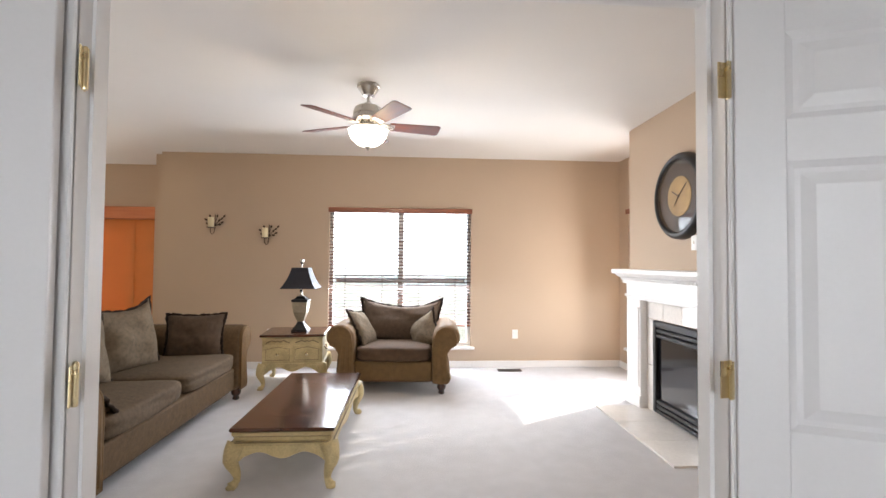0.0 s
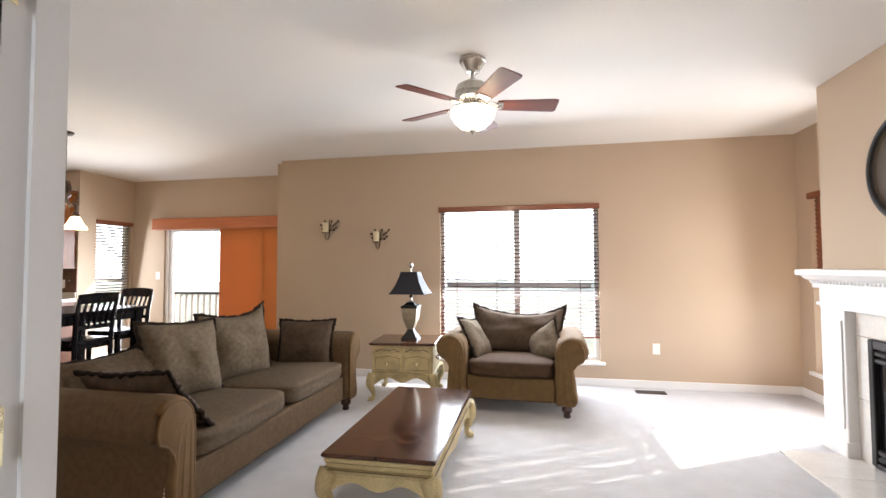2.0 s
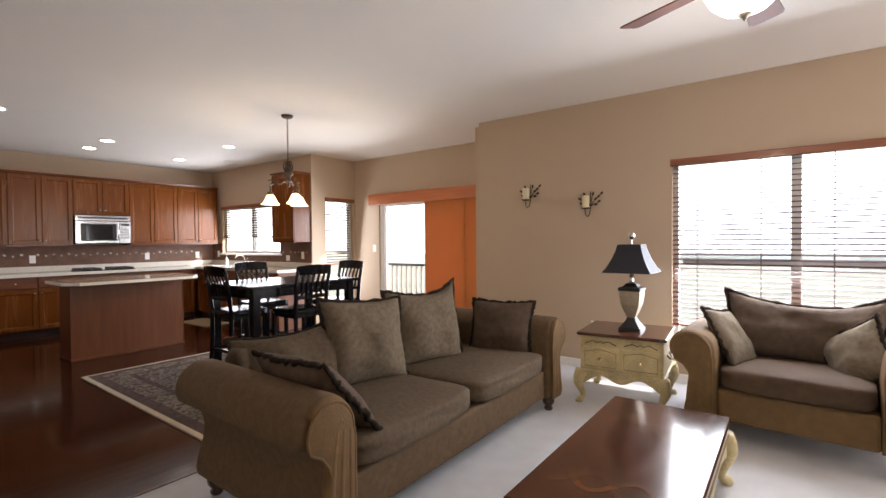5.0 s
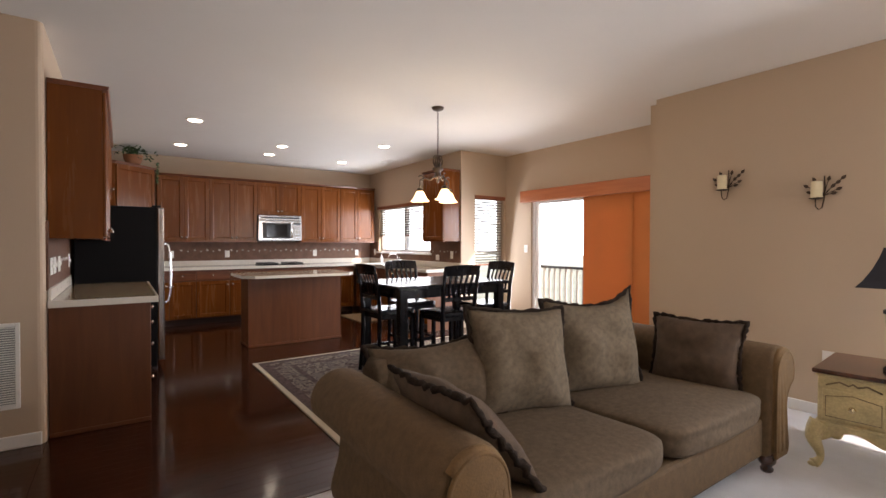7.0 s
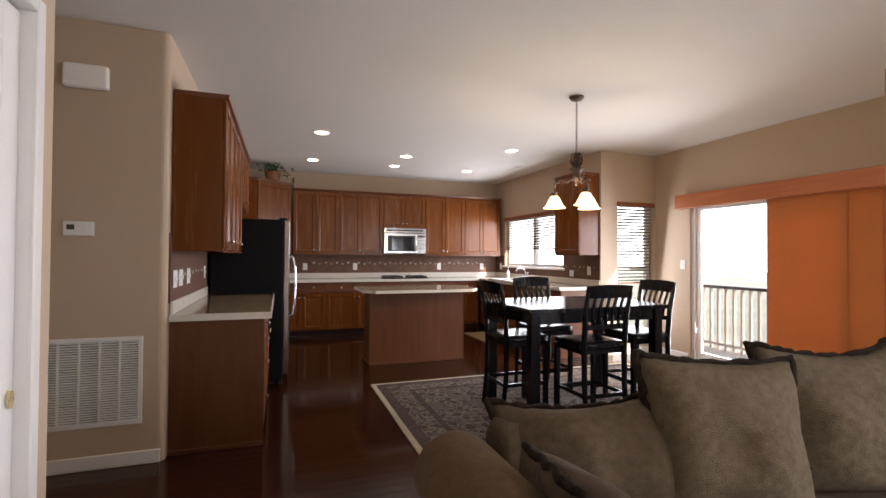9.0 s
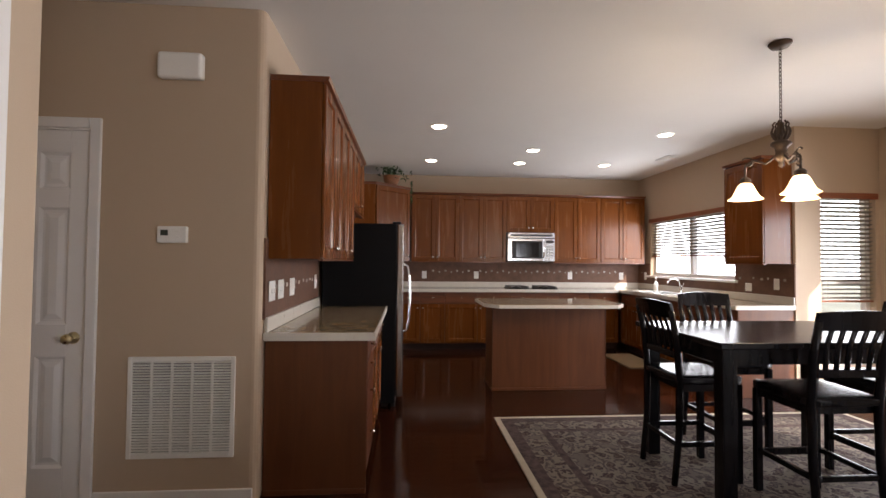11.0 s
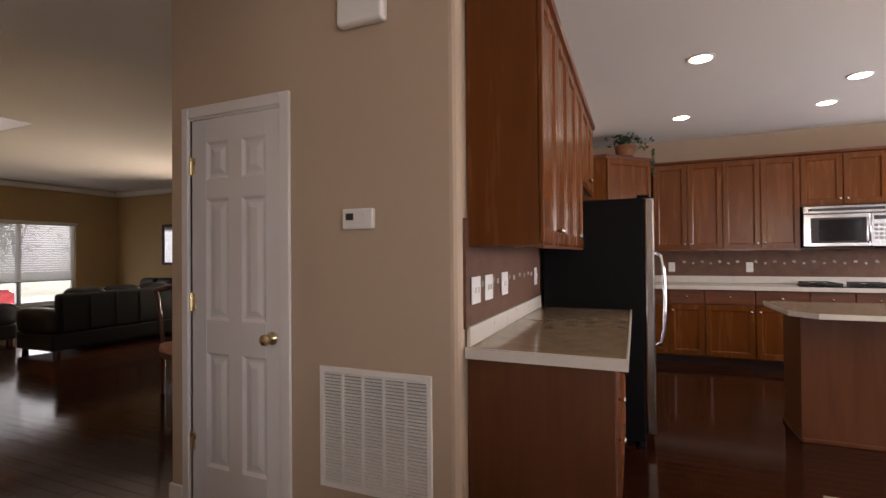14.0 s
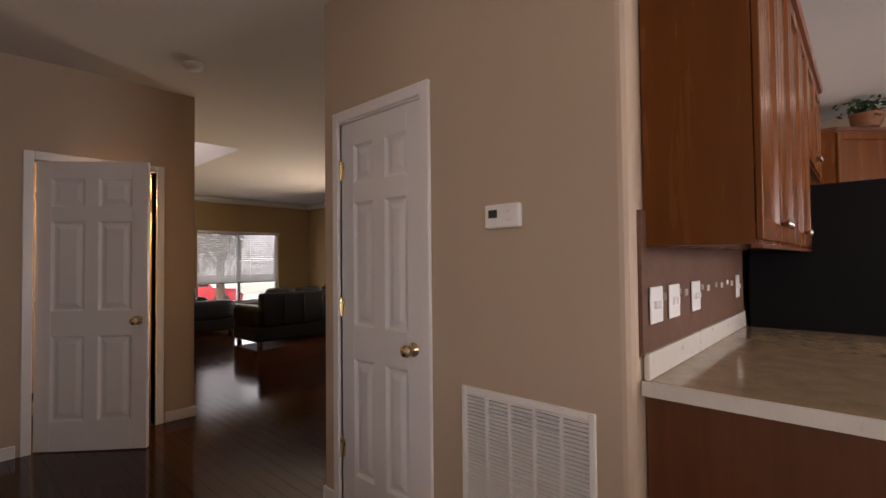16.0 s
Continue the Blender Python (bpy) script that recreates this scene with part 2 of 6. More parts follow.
TERRA = mat("wicker_pot", (0.24, 0.10, 0.045), 0.7, var=0.3, scale=60)
LEAF = mat("plant_leaf", (0.045, 0.085, 0.03), 0.5, var=0.35, scale=30, isl=0.4)
TREEL = mat("tree_leaf", (0.07, 0.12, 0.04), 0.6, var=0.35, isl=0.4)
BARK = mat("bark", (0.10, 0.075, 0.055), 0.9, var=0.3, scale=12, bump=0.5)
GRASS = mat("lawn", (0.33, 0.33, 0.25), 0.95, var=0.3, scale=0.6, fine=30, bump=0.4)
DECK = mat("deck_board", (0.42, 0.38, 0.33), 0.8, var=0.2, isl=0.12)
CONCRETE = mat("pale_concrete", (0.45, 0.44, 0.42), 0.9, var=0.1, scale=2)
CARRED = mat("red_car_paint", (0.45, 0.02, 0.025), 0.2, coat=0.8, var=0.05)
RUBBER = mat("tyre_rubber", (0.02, 0.02, 0.02), 0.8)
CHERRYC = wood("cherry_chair", (0.05, 0.014, 0.006), (0.10, 0.03, 0.012), 0.3, "Z", 10)
ROSE = mat("rose_seat_fabric", (0.42, 0.22, 0.18), 0.9, var=0.2, scale=30, bump=0.3)
MATF = mat("tan_kitchen_mat", (0.33, 0.24, 0.14), 0.9, var=0.2, scale=30, bump=0.4)
SCREEN = mat("lcd_screen", (0.05, 0.06, 0.05), 0.2)
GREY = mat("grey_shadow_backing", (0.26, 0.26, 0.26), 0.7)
TRACK = mat("sheen_bars", (0.35, 0.33, 0.30), 0.6)


def glass_mat(name, tint=(1, 1, 1)):
    m = bpy.data.materials.new(name)
    m.use_nodes = True
    n, l = m.node_tree.nodes, m.node_tree.links
    tr = n.new("ShaderNodeBsdfTransparent")
    tr.inputs[0].default_value = (*tint, 1)
    gl = n.new("ShaderNodeBsdfGlossy")
    gl.inputs["Roughness"].default_value = 0.02
    fz = n.new("ShaderNodeLayerWeight")
    pw = n.new("ShaderNodeMath")
    pw.operation = "POWER"
    pw.inputs[1].default_value = 4.0
    l.new(fz.outputs["Facing"], pw.inputs[0])
    ad = n.new("ShaderNodeMath")
    ad.operation = "MULTIPLY_ADD"
    ad.inputs[1].default_value, ad.inputs[2].default_value = 0.7, 0.05
    l.new(pw.outputs[0], ad.inputs[0])
    mx = n.new("ShaderNodeMixShader")
    l.new(ad.outputs[0], mx.inputs[0])
    l.new(tr.outputs[0], mx.inputs[1])
    l.new(gl.outputs[0], mx.inputs[2])
    l.new(mx.outputs[0], n["Material Output"].inputs["Surface"])
    return m


GLASS = glass_mat("window_glass")


def rug_mat():
    m = bpy.data.materials.new("oriental_rug_wool")
    m.use_nodes = True
    n, l = m.node_tree.nodes, m.node_tree.links
    b = n["Principled BSDF"]
    tc = n.new("ShaderNodeTexCoord")
    vo = n.new("ShaderNodeTexVoronoi")
    vo.inputs["Scale"].default_value = 10.5
    vo.inputs["Randomness"].default_value = 0.75
    no = n.new("ShaderNodeTexNoise")
    no.inputs["Scale"].default_value, no.inputs["Detail"].default_value = 13, 6
    mxv = n.new("ShaderNodeMixRGB")
    mxv.inputs[0].default_value = 0.17
    l.new(tc.outputs["Object"], mxv.inputs[1])
    l.new(no.outputs["Color"], mxv.inputs[2])
    l.new(tc.outputs["Object"], no.inputs["Vector"])
    l.new(mxv.outputs[0], vo.inputs["Vector"])
    ramp = n.new("ShaderNodeValToRGB")
    r = ramp.color_ramp
    r.interpolation = "CONSTANT"
    r.elements[0].color = (0.050, 0.030, 0.030, 1)
    r.elements[1].position, r.elements[1].color = 0.14, (0.115, 0.085, 0.070, 1)
    for p, c in ((0.24, (0.055, 0.036, 0.036, 1)), (0.38, (0.185, 0.155, 0.125, 1)), (0.58, (0.075, 0.058, 0.056, 1)), (0.68, (0.14, 0.115, 0.095, 1))):
        e = r.elements.new(p)
        e.color = c
    l.new(vo.outputs["Distance"], ramp.inputs[0])
    fine = n.new("ShaderNodeTexNoise")
    fine.inputs["Scale"].default_value = 260
    l.new(tc.outputs["Object"], fine.inputs["Vector"])
    l.new(ramp.outputs[0], b.inputs["Base Color"])
    bp = n.new("ShaderNodeBump")
    bp.inputs["Strength"].default_value, bp.inputs["Distance"].default_value = 0.4, 0.006
    l.new(fine.outputs[0], bp.inputs["Height"])
    l.new(bp.outputs[0], b.inputs["Normal"])
    b.inputs["Roughness"].default_value = 0.95
    b.inputs["Specular IOR Level"].default_value = 0.15
    return m


RUG = rug_mat()
RUGB = mat("rug_border_dark", (0.085, 0.06, 0.058), 0.95, var=0.55, scale=22, fine=200, bump=0.4, spec=0.1)
RUGC = mat("rug_edge_cream", (0.50, 0.44, 0.34), 0.95, var=0.12, scale=22, fine=200, bump=0.4, spec=0.1)


# ---- mesh tools ----
def part(name, bm, material, parent=None, label="", smooth=False, auto=False):
    me = bpy.data.meshes.new(name)
    bm.normal_update()
    bm.to_mesh(me)
    bm.free()
    me.materials.append(material)
    if smooth:
        me.polygons.foreach_set("use_smooth", [True] * len(me.polygons))
    if auto:
        me.polygons.foreach_set("use_smooth", [True] * len(me.polygons))
        me.set_sharp_from_angle(angle=radians(35))
    ob = new(name, me)
    if parent:
        ob.parent = parent
    if label:
        ob["label"] = label
    return ob


def share(name, source, parent, m=None):
    ob = new(name, source.data)
    ob.parent = parent
    if m is not None:
        ob.matrix_basis = m
    return ob


def thing(name, at=(0, 0, 0), rz=0, label="", category="", group="", kind=""):
    ob = new(name)
    ob.empty_display_size = 0.1
    ob.matrix_basis = pose(*at, 0, 0, rz)
    return tagged(ob, label, category, group, kind)


def box(bm, lo, hi, bevel=0.0, seg=1):
    r = bmesh.ops.create_cube(bm, size=1.0)["verts"]
    s = [hi[i] - lo[i] for i in range(3)]
    c = [(hi[i] + lo[i]) / 2 for i in range(3)]
    for v in r:
        v.co = Vector((v.co.x * s[0] + c[0], v.co.y * s[1] + c[1], v.co.z * s[2] + c[2]))
    if bevel:
        es = list({e for v in r for e in v.link_edges})
        bmesh.ops.bevel(bm, geom=es, offset=min(bevel, 0.45 * min(abs(x) for x in s)), segments=seg, affect="EDGES", profile=0.5)
    return bm


def B(lo, hi, bevel=0.0, seg=1):
    return box(bmesh.new(), lo, hi, bevel, seg)


def boxes(*items, bevel=0.0):
    bm = bmesh.new()
    for lo, hi in items:
        box(bm, lo, hi, bevel)
    return bm


def lathe(profile, seg=24, at=(0, 0, 0), bm=None, square=False, twist=0.0):
    """profile: rows of radius, height."""
    bm = bm or bmesh.new()
    rings = []
    seg = 4 if square else seg
    for r, z in profile:
        rings.append([bm.verts.new((at[0] + r * math.cos(2 * math.pi * (i + 0.5) / seg + twist), at[1] + r * math.sin(2 * math.pi * (i + 0.5) / seg + twist), at[2] + z)) for i in range(seg)])
    for a, b in zip(rings, rings[1:]):
        for i in range(seg):
            bm.faces.new((a[i], a[(i + 1) % seg], b[(i + 1) % seg], b[i]))
    if profile[0][0] > 1e-4:
        bm.faces.new(rings[0][::-1])
    if profile[-1][0] > 1e-4:
        bm.faces.new(rings[-1])
    return bm


def tube(points, radius, seg=8, bm=None, closed=False, flat=1.0):
    """A tube through points; radius: a number or one a point."""
    bm = bm or bmesh.new()
    P = [Vector(p) for p in points]
    R = radius if isinstance(radius, (list, tuple)) else [radius] * len(P)
    rings, side = [], None
    for i, p in enumerate(P):
        if closed:
            d = P[(i + 1) % len(P)] - P[i - 1]
        else:
            d = P[min(i + 1, len(P) - 1)] - P[max(i - 1, 0)]
        d.normalize()
        if side is None:
            side = d.cross(Vector((0, 0, 1)) if abs(d.z) < 0.9 else Vector((0, 1, 0))).normalized()
        side = (side - d * side.dot(d)).normalized()
        up = d.cross(side)
        rings.append([bm.verts.new(p + (side * math.cos(a) + up * math.sin(a) * flat) * R[i]) for a in [2 * math.pi * k / seg for k in range(seg)]])
    n = len(rings)
    for i in range(n if closed else n - 1):
        a, b = rings[i], rings[(i + 1) % n]
        for k in range(seg):
            bm.faces.new((a[k], a[(k + 1) % seg], b[(k + 1) % seg], b[k]))
    if not closed:
        bm.faces.new(rings[0][::-1])
        bm.faces.new(rings[-1])
    bmesh.ops.recalc_face_normals(bm, faces=bm.faces)
    return bm


def prism(outline, lo, hi, axis="Y", bevel=0.0, seg=2, bm=None):
    """An outline of (a, b) pairs drawn out along an axis: X -> (y, z), Y -> (x, z), Z -> (x, y)."""
    bm = bm or bmesh.new()
    put = {"X": lambda a, b, c: (c, a, b), "Y": lambda a, b, c: (a, c, b), "Z": lambda a, b, c: (a, b, c)}[axis]
    A = [bm.verts.new(put(a, b, lo)) for a, b in outline]
    C = [bm.verts.new(put(a, b, hi)) for a, b in outline]
    n = len(outline)
    faces = [bm.faces.new(A), bm.faces.new(C[::-1])]
    for i in range(n):
        faces.append(bm.faces.new((A[i], C[i], C[(i + 1) % n], A[(i + 1) % n])))
    bmesh.ops.recalc_face_normals(bm, faces=faces)
    if bevel:
        es = list({e for f in faces[:2] for e in f.edges})
        bmesh.ops.bevel(bm, geom=es, offset=bevel, segments=seg, affect="EDGES", profile=0.5)
    return bm


def cushion(size, puff=0.25, n=10, power=5.0, crown=0.0, seed=0):
    """A soft block of the given size, centred at the origin."""
    bm = bmesh.new()
    bmesh.ops.create_cube(bm, size=2.0)
    bmesh.ops.subdivide_edges(bm, edges=bm.edges, cuts=n, use_grid_fill=True)
    for v in bm.verts:
        x, y, z = v.co
        d = (abs(x) ** power + abs(y) ** power + abs(z) ** power) ** (1 / power)
        q = Vector((x, y, z)) / d
        w = noise.noise(Vector((q.x * 1.7 + seed, q.y * 1.7, q.z * 1.7))) * 0.03
        k = 1 + w
        up = crown * (1 - x * x) * (1 - y * y) * (1 if z > 0 else 0)
        v.co = Vector((q.x * size[0] / 2 * k, q.y * size[1] / 2 * k, q.z * size[2] / 2 * k + up))
    return bm


def pillow_mesh(w, h, t, seed=0, n=18, sag=0.0, ear=0.0):
    """A knife-edged pillow standing in the local x-z plane, base at z = 0."""
    bm = bmesh.new()
    grids = []
    for side in (-1, 1):
        rows = []
        for i in range(n + 1):
            row = []
            for j in range(n + 1):
                u, v = 2 * i / n - 1, 2 * j / n - 1
                x = u * w / 2 * (1 - 0.10 * (1 - v * v))
                z = v * h / 2 * (1 - 0.09 * (1 - u * u)) - sag * (1 - u * u) * (v > 0) * v + ear * max(0.0, u) ** 4 * max(0.0, v) ** 4
                th = t / 2 * (max(0, 1 - abs(u) ** 2.6) * max(0, 1 - abs(v) ** 2.6)) ** 0.55
                th *= 1 + 0.30 * noise.noise(Vector((u * 1.6 + seed, v * 1.6, side))) + 0.10 * noise.noise(Vector((u * 4.5 + seed, v * 4.5, side)))
                row.append(bm.verts.new((x, side * th, z + h / 2)))
            rows.append(row)
        grids.append(rows)
    for s, rows in enumerate(grids):
        for i in range(n):
            for j in range(n):
                q = (rows[i][j], rows[i + 1][j], rows[i + 1][j + 1], rows[i][j + 1])
                bm.faces.new(q if s == 0 else q[::-1])
    bmesh.ops.remove_doubles(bm, verts=bm.verts, dist=0.0015)
    return bm


def pillow(at, rx, ry, rz, w, h, t, material, seed, label, fringe=True, sag=0.02, ear=0.0):
    root = new("throw_pillow")
    root.empty_display_size = 0.1
    root.matrix_basis = pose(*at, rx, ry, rz)
    tagged(root, label, "pillow", "pillows on the seats")
    part("cover", pillow_mesh(w, h, t, seed, sag=sag, ear=ear), material, root, smooth=True)
    if fringe:
        rnd = random.Random(seed)
        pts, k = [], 26
        edge = [(-1 + 2 * i / k, -1) for i in range(k)] + [(1, -1 + 2 * i / k) for i in range(k)] + [(1 - 2 * i / k, 1) for i in range(k)] + [(-1, 1 - 2 * i / k) for i in range(k)]
        for u, v in edge:
            x = u * w / 2 * (1 - 0.10 * (1 - v * v))
            z = v * h / 2 * (1 - 0.09 * (1 - u * u)) - sag * (1 - u * u) * (v > 0) * v + ear * max(0.0, u) ** 4 * max(0.0, v) ** 4
            pts.append((x * 1.01 + rnd.uniform(-0.005, 0.005), rnd.uniform(-0.009, 0.009), z * 1.01 + h / 2 + rnd.uniform(-0.006, 0.006)))
        part("fringe", tube(pts, [rnd.uniform(0.009, 0.017) for _ in pts], 6, closed=True), FRINGE, root, "dark ruffled fringe", smooth=True)
    return root


# ---- structure ----
H = 2.73


def structure(name, bm, material, label, category="wall"):
    return tagged(part(name, bm, material), label, category, kind="structure")


def wall_x(name, y0, y1, x0, x1, openings=(), material=None, label="tan painted wall", z1=H):
    """A wall along x between the faces y0 and y1; openings: (x0, x1, z0, z1)."""
    bm = bmesh.new()
    at = x0
    for a, b, c, d in sorted(openings):
        box(bm, (at, y0, 0), (a, y1, z1))
        if c > 0:
            box(bm, (a, y0, 0), (b, y1, c))
        if d < z1:
            box(bm, (a, y0, d), (b, y1, z1))
        at = b
    box(bm, (at, y0, 0), (x1, y1, z1))
    return structure(name, bm, material or WALL, label)


def wall_y(name, x0, x1, y0, y1, openings=(), material=None, label="tan painted wall", z1=H):
    bm = bmesh.new()
    at = y0
    for a, b, c, d in sorted(openings):
        box(bm, (x0, at, 0), (x1, a, z1))
        if c > 0:
            box(bm, (x0, a, 0), (x1, b, c))
        if d < z1:
            box(bm, (x0, a, d), (x1, b, z1))
        at = b
    box(bm, (x0, at, 0), (x1, y1, z1))
    return structure(name, bm, material or WALL, label)


wall_x("wall_family_far", 6.29, 6.44, -3.30, 2.63, [(-1.20, 0.635, 0.27, 2.05)])
wall_y("wall_family_right", 2.63, 2.78, 1.38, 6.44, [(5.10, 6.04, 0.29, 2.05)])
wall_x("wall_double_door", 1.38, 1.50, -3.14, 2.63, [(-3.02, -2.26, 0, 2.04), (-0.948, 0.69, 0, 2.075)])
wall_y("wall_nook_right", -3.45, -3.30, 6.44, 7.14, [(6.452, 7.07, 0.30, 2.05)])
wall_x("wall_nook_far", 7.14, 7.29, -6.55, -3.30, [(-5.83, -3.72, 0, 2.03)])
wall_y("wall_nook_left", -6.55, -6.40, 6.366, 7.14, [(6.49, 7.09, 0.30, 2.05)])
wall_x("wall_kitchen_window", 6.216, 6.366, -9.70, -6.40, [(-9.16, -7.25, 1.14, 2.02)])
wall_y("wall_kitchen_back", -9.70, -9.55, 1.40, 6.216)
wall_x("wall_kitchen_near", 1.40, 1.52, -9.55, -4.80)
# the closet block, with a rounded kitchen corner
_bm = bmesh.new()
for _lo, _hi in (((-4.80, -0.14, 0), (-4.675, 0.0, H)), ((-4.80, 0.0, 2.03), (-4.675, 0.62, H)), ((-4.80, 0.62, 0), (-4.675, 1.48, H))):
    box(_bm, _lo, _hi)
_r = [(-4.80, 1.48), (-4.675, 1.48)] + [(-4.715 + 0.04 * math.cos(radians(a)), 1.48 + 0.04 * math.sin(radians(a))) for a in (22, 45, 68, 90)] + [(-4.80, 1.52)]
prism(_r, 0, H, "Z", bm=_bm)
structure("wall_closet_front", _bm, WALL, "tan painted wall with a bullnose corner")
wall_x("wall_closet_side", -0.14, 0.0, -5.75, -4.80)
wall_y("wall_closet_back", -5.75, -5.63, 0.0, 1.40)
wall_x("wall_hall", -2.32, -2.20, -4.72, -2.60, [(-4.43, -3.67, 0, 2.03)])
wall_y("wall_hall_side", -4.72, -4.60, -8.40, -2.32, material=WALL_Y, label="ochre painted wall")
wall_y("wall_hall_right", -3.14, -3.02, -2.20, 1.38)
wall_x("wall_living_front", -8.55, -8.40, -9.75, -4.60, [(-8.77, -6.93, 0.40, 2.0)], WALL_Y, "ochre painted wall")
wall_y("wall_living_side", -9.75, -9.60, -8.40, 1.40, [(-5.3, -4.2, 0.45, 2.0)], WALL_Y, "ochre painted wall")
wall_x("wall_powder_back", -4.3, -4.2, -4.60, -2.60)
wall_y("wall_powder_side", -2.60, -2.48, -4.3, -2.20)
wall_x("wall_study_back", -2.7, -2.6, -2.48, 2.63, [(-0.9, 0.9, 0.5, 2.1)])
wall_y("wall_study_right", 2.63, 2.75, -2.7, 1.38)
wall_y("wall_study_left", -2.48, -2.36, -2.2, 1.38)

_bm = boxes(((-9.75, 1.38, H), (2.78, 6.44, H + 0.15)), ((-6.55, 6.44, H), (-3.30, 7.29, H + 0.15)), ((-9.75, -3.75, H), (2.78, 1.38, H + 0.15)),
            ((-9.75, -8.55, H), (-5.80, -3.75, H + 0.15)), ((-4.85, -8.55, H), (2.78, -3.75, H + 0.15)), ((-5.80, -8.55, H), (-4.85, -5.3, H + 0.15)))
structure("ceiling", _bm, CEIL, "plain white painted ceiling", "ceiling")
_bm = boxes(((-5.88, -5.38, H + 0.15), (-5.80, -3.67, H + 1.0)), ((-4.85, -5.38, H + 0.15), (-4.77, -3.67, H + 1.0)), ((-5.80, -5.38, H + 0.15), (-4.85, -5.30, H + 1.0)), ((-5.80, -3.75, H + 0.15), (-4.85, -3.67, H + 1.0)))
structure("trim_light_well", _bm, CEIL, "white light well above the living room", "light well")

structure("floor_carpet", B((-3.08, 1.38, -0.1), (2.78, 6.44, 0.0)), CARPET, "pale wall to wall carpet", "carpet")
structure("floor_study", B((-2.48, -2.7, -0.1), (2.75, 1.38, -0.002)), CARPET, "pale carpet of the study", "carpet")
FLOOR = structure("floor_wood", boxes(((-9.75, 1.38, -0.1), (-3.08, 6.44, -0.008)), ((-6.55, 6.44, -0.1), (-3.30, 7.29, -0.008)), ((-9.75, -8.55, -0.1), (-2.48, 1.38, -0.008))), GROOVE, "dark cherry plank floor", "floor")


# baseboards
def base_run(items, material=TRIM, h=0.085, label="white painted baseboard"):
    bm = bmesh.new()
    for lo, hi in items:
        box(bm, (lo[0], lo[1], 0.0), (hi[0], hi[1], h), 0.004)
    return structure("baseboard", bm, material, label, "baseboard")


t_ = 0.014
base_run([((-3.30, 6.29 - t_), (2.63, 6.29)), ((2.63 - t_, 4.90), (2.63, 6.276)), ((0.80, 1.50), (2.63, 1.50 + t_)), ((-2.14, 1.50), (-1.0, 1.50 + t_)), ((2.63 - t_, 1.514), (2.63, 2.99))])
base_run([((-3.14, 1.50), (-3.09, 1.514)), ((-3.154, 1.38), (-3.14, 1.514)), ((-4.675, -0.14), (-4.661, -0.055)), ((-4.675, 0.675), (-4.661, 1.50)), ((-5.75, -0.154), (-4.661, -0.14)), ((-4.734, -2.2), (-4.50, -2.186)), ((-3.60, -2.2), (-3.14, -2.186)), ((-4.734, -8.4), (-4.72, -2.186))])
base_run([((-6.40, 7.126), (-5.86, 7.14)), ((-3.69, 7.126), (-3.46, 7.14)), ((-6.40, 6.40), (-6.386, 7.126)), ((-9.60, -8.4), (-9.586, 1.40)), ((-9.586, -8.4), (-4.734, -8.386))])
# crown moulding of the living room
structure("trim_crown", boxes(((-9.60, -8.40, H - 0.12), (-9.52, 1.40, H)), ((-9.52, -8.40, H - 0.12), (-4.72, -8.32, H)), bevel=0.03), TRIM, "white crown moulding", "moulding")


# ---- windows and blinds ----
def oriented(at, rz, name, label, category, kind="", group=""):
    return thing(name, at, rz, label, category, group, kind)


def window(name, at, rz, w, z0, z1, depth=0.15, mull=0, rail=None, label="white vinyl window with clear panes", sill=True, casing=False):
    """A window in local x (width, centred) and y (0 = room face, + outwards)."""
    o = thing(name, (at[0], at[1], 0), rz, label, "window", kind="structure")
    f, y0, y1 = 0.045, depth * 0.45, depth * 0.85
    h = w / 2
    bars = [((-h, y0, z0), (-h + f, y1, z1)), ((h - f, y0, z0), (h, y1, z1)), ((-h + f, y0, z0), (h - f, y1, z0 + f)), ((-h + f, y0, z1 - f), (h - f, y1, z1))]
    part("window_frame", boxes(*bars), VINYL, o)
    xs = [-h + f] + [h * (2 * (i + 1) / (mull + 1) - 1) for i in range(mull)] + [h - f]
    for i in range(mull):
        part("mullion", B((xs[i + 1] - 0.035, y0 - 0.005, z0 + f), (xs[i + 1] + 0.035, y1 + 0.005, z1 - f), 0.004), VINYL, o)
    zs = [z0 + f, z1 - f]
    if rail:
        zs = [z0 + f, rail, z1 - f]
        for a, b in zip(xs, xs[1:]):
            part("meeting_rail", B((a + 0.036, y0 + 0.006, rail - 0.025), (b - 0.036, y1 - 0.006, rail + 0.025), 0.004), VINYL, o)
    for a, b in zip(xs, xs[1:]):
        for c, d in zip(zs, zs[1:]):
            p = part("pane", B((a, (y0 + y1) / 2 - 0.003, c), (b, (y0 + y1) / 2 + 0.003, d)), GLASS, o)
            p.visible_shadow = False
    if sill:
        part("window_sill", B((-h - 0.05, -0.045, z0 - 0.035), (h + 0.05, 0.06, z0 - 0.002), 0.006), TRIM, o, "white painted sill")
    return o


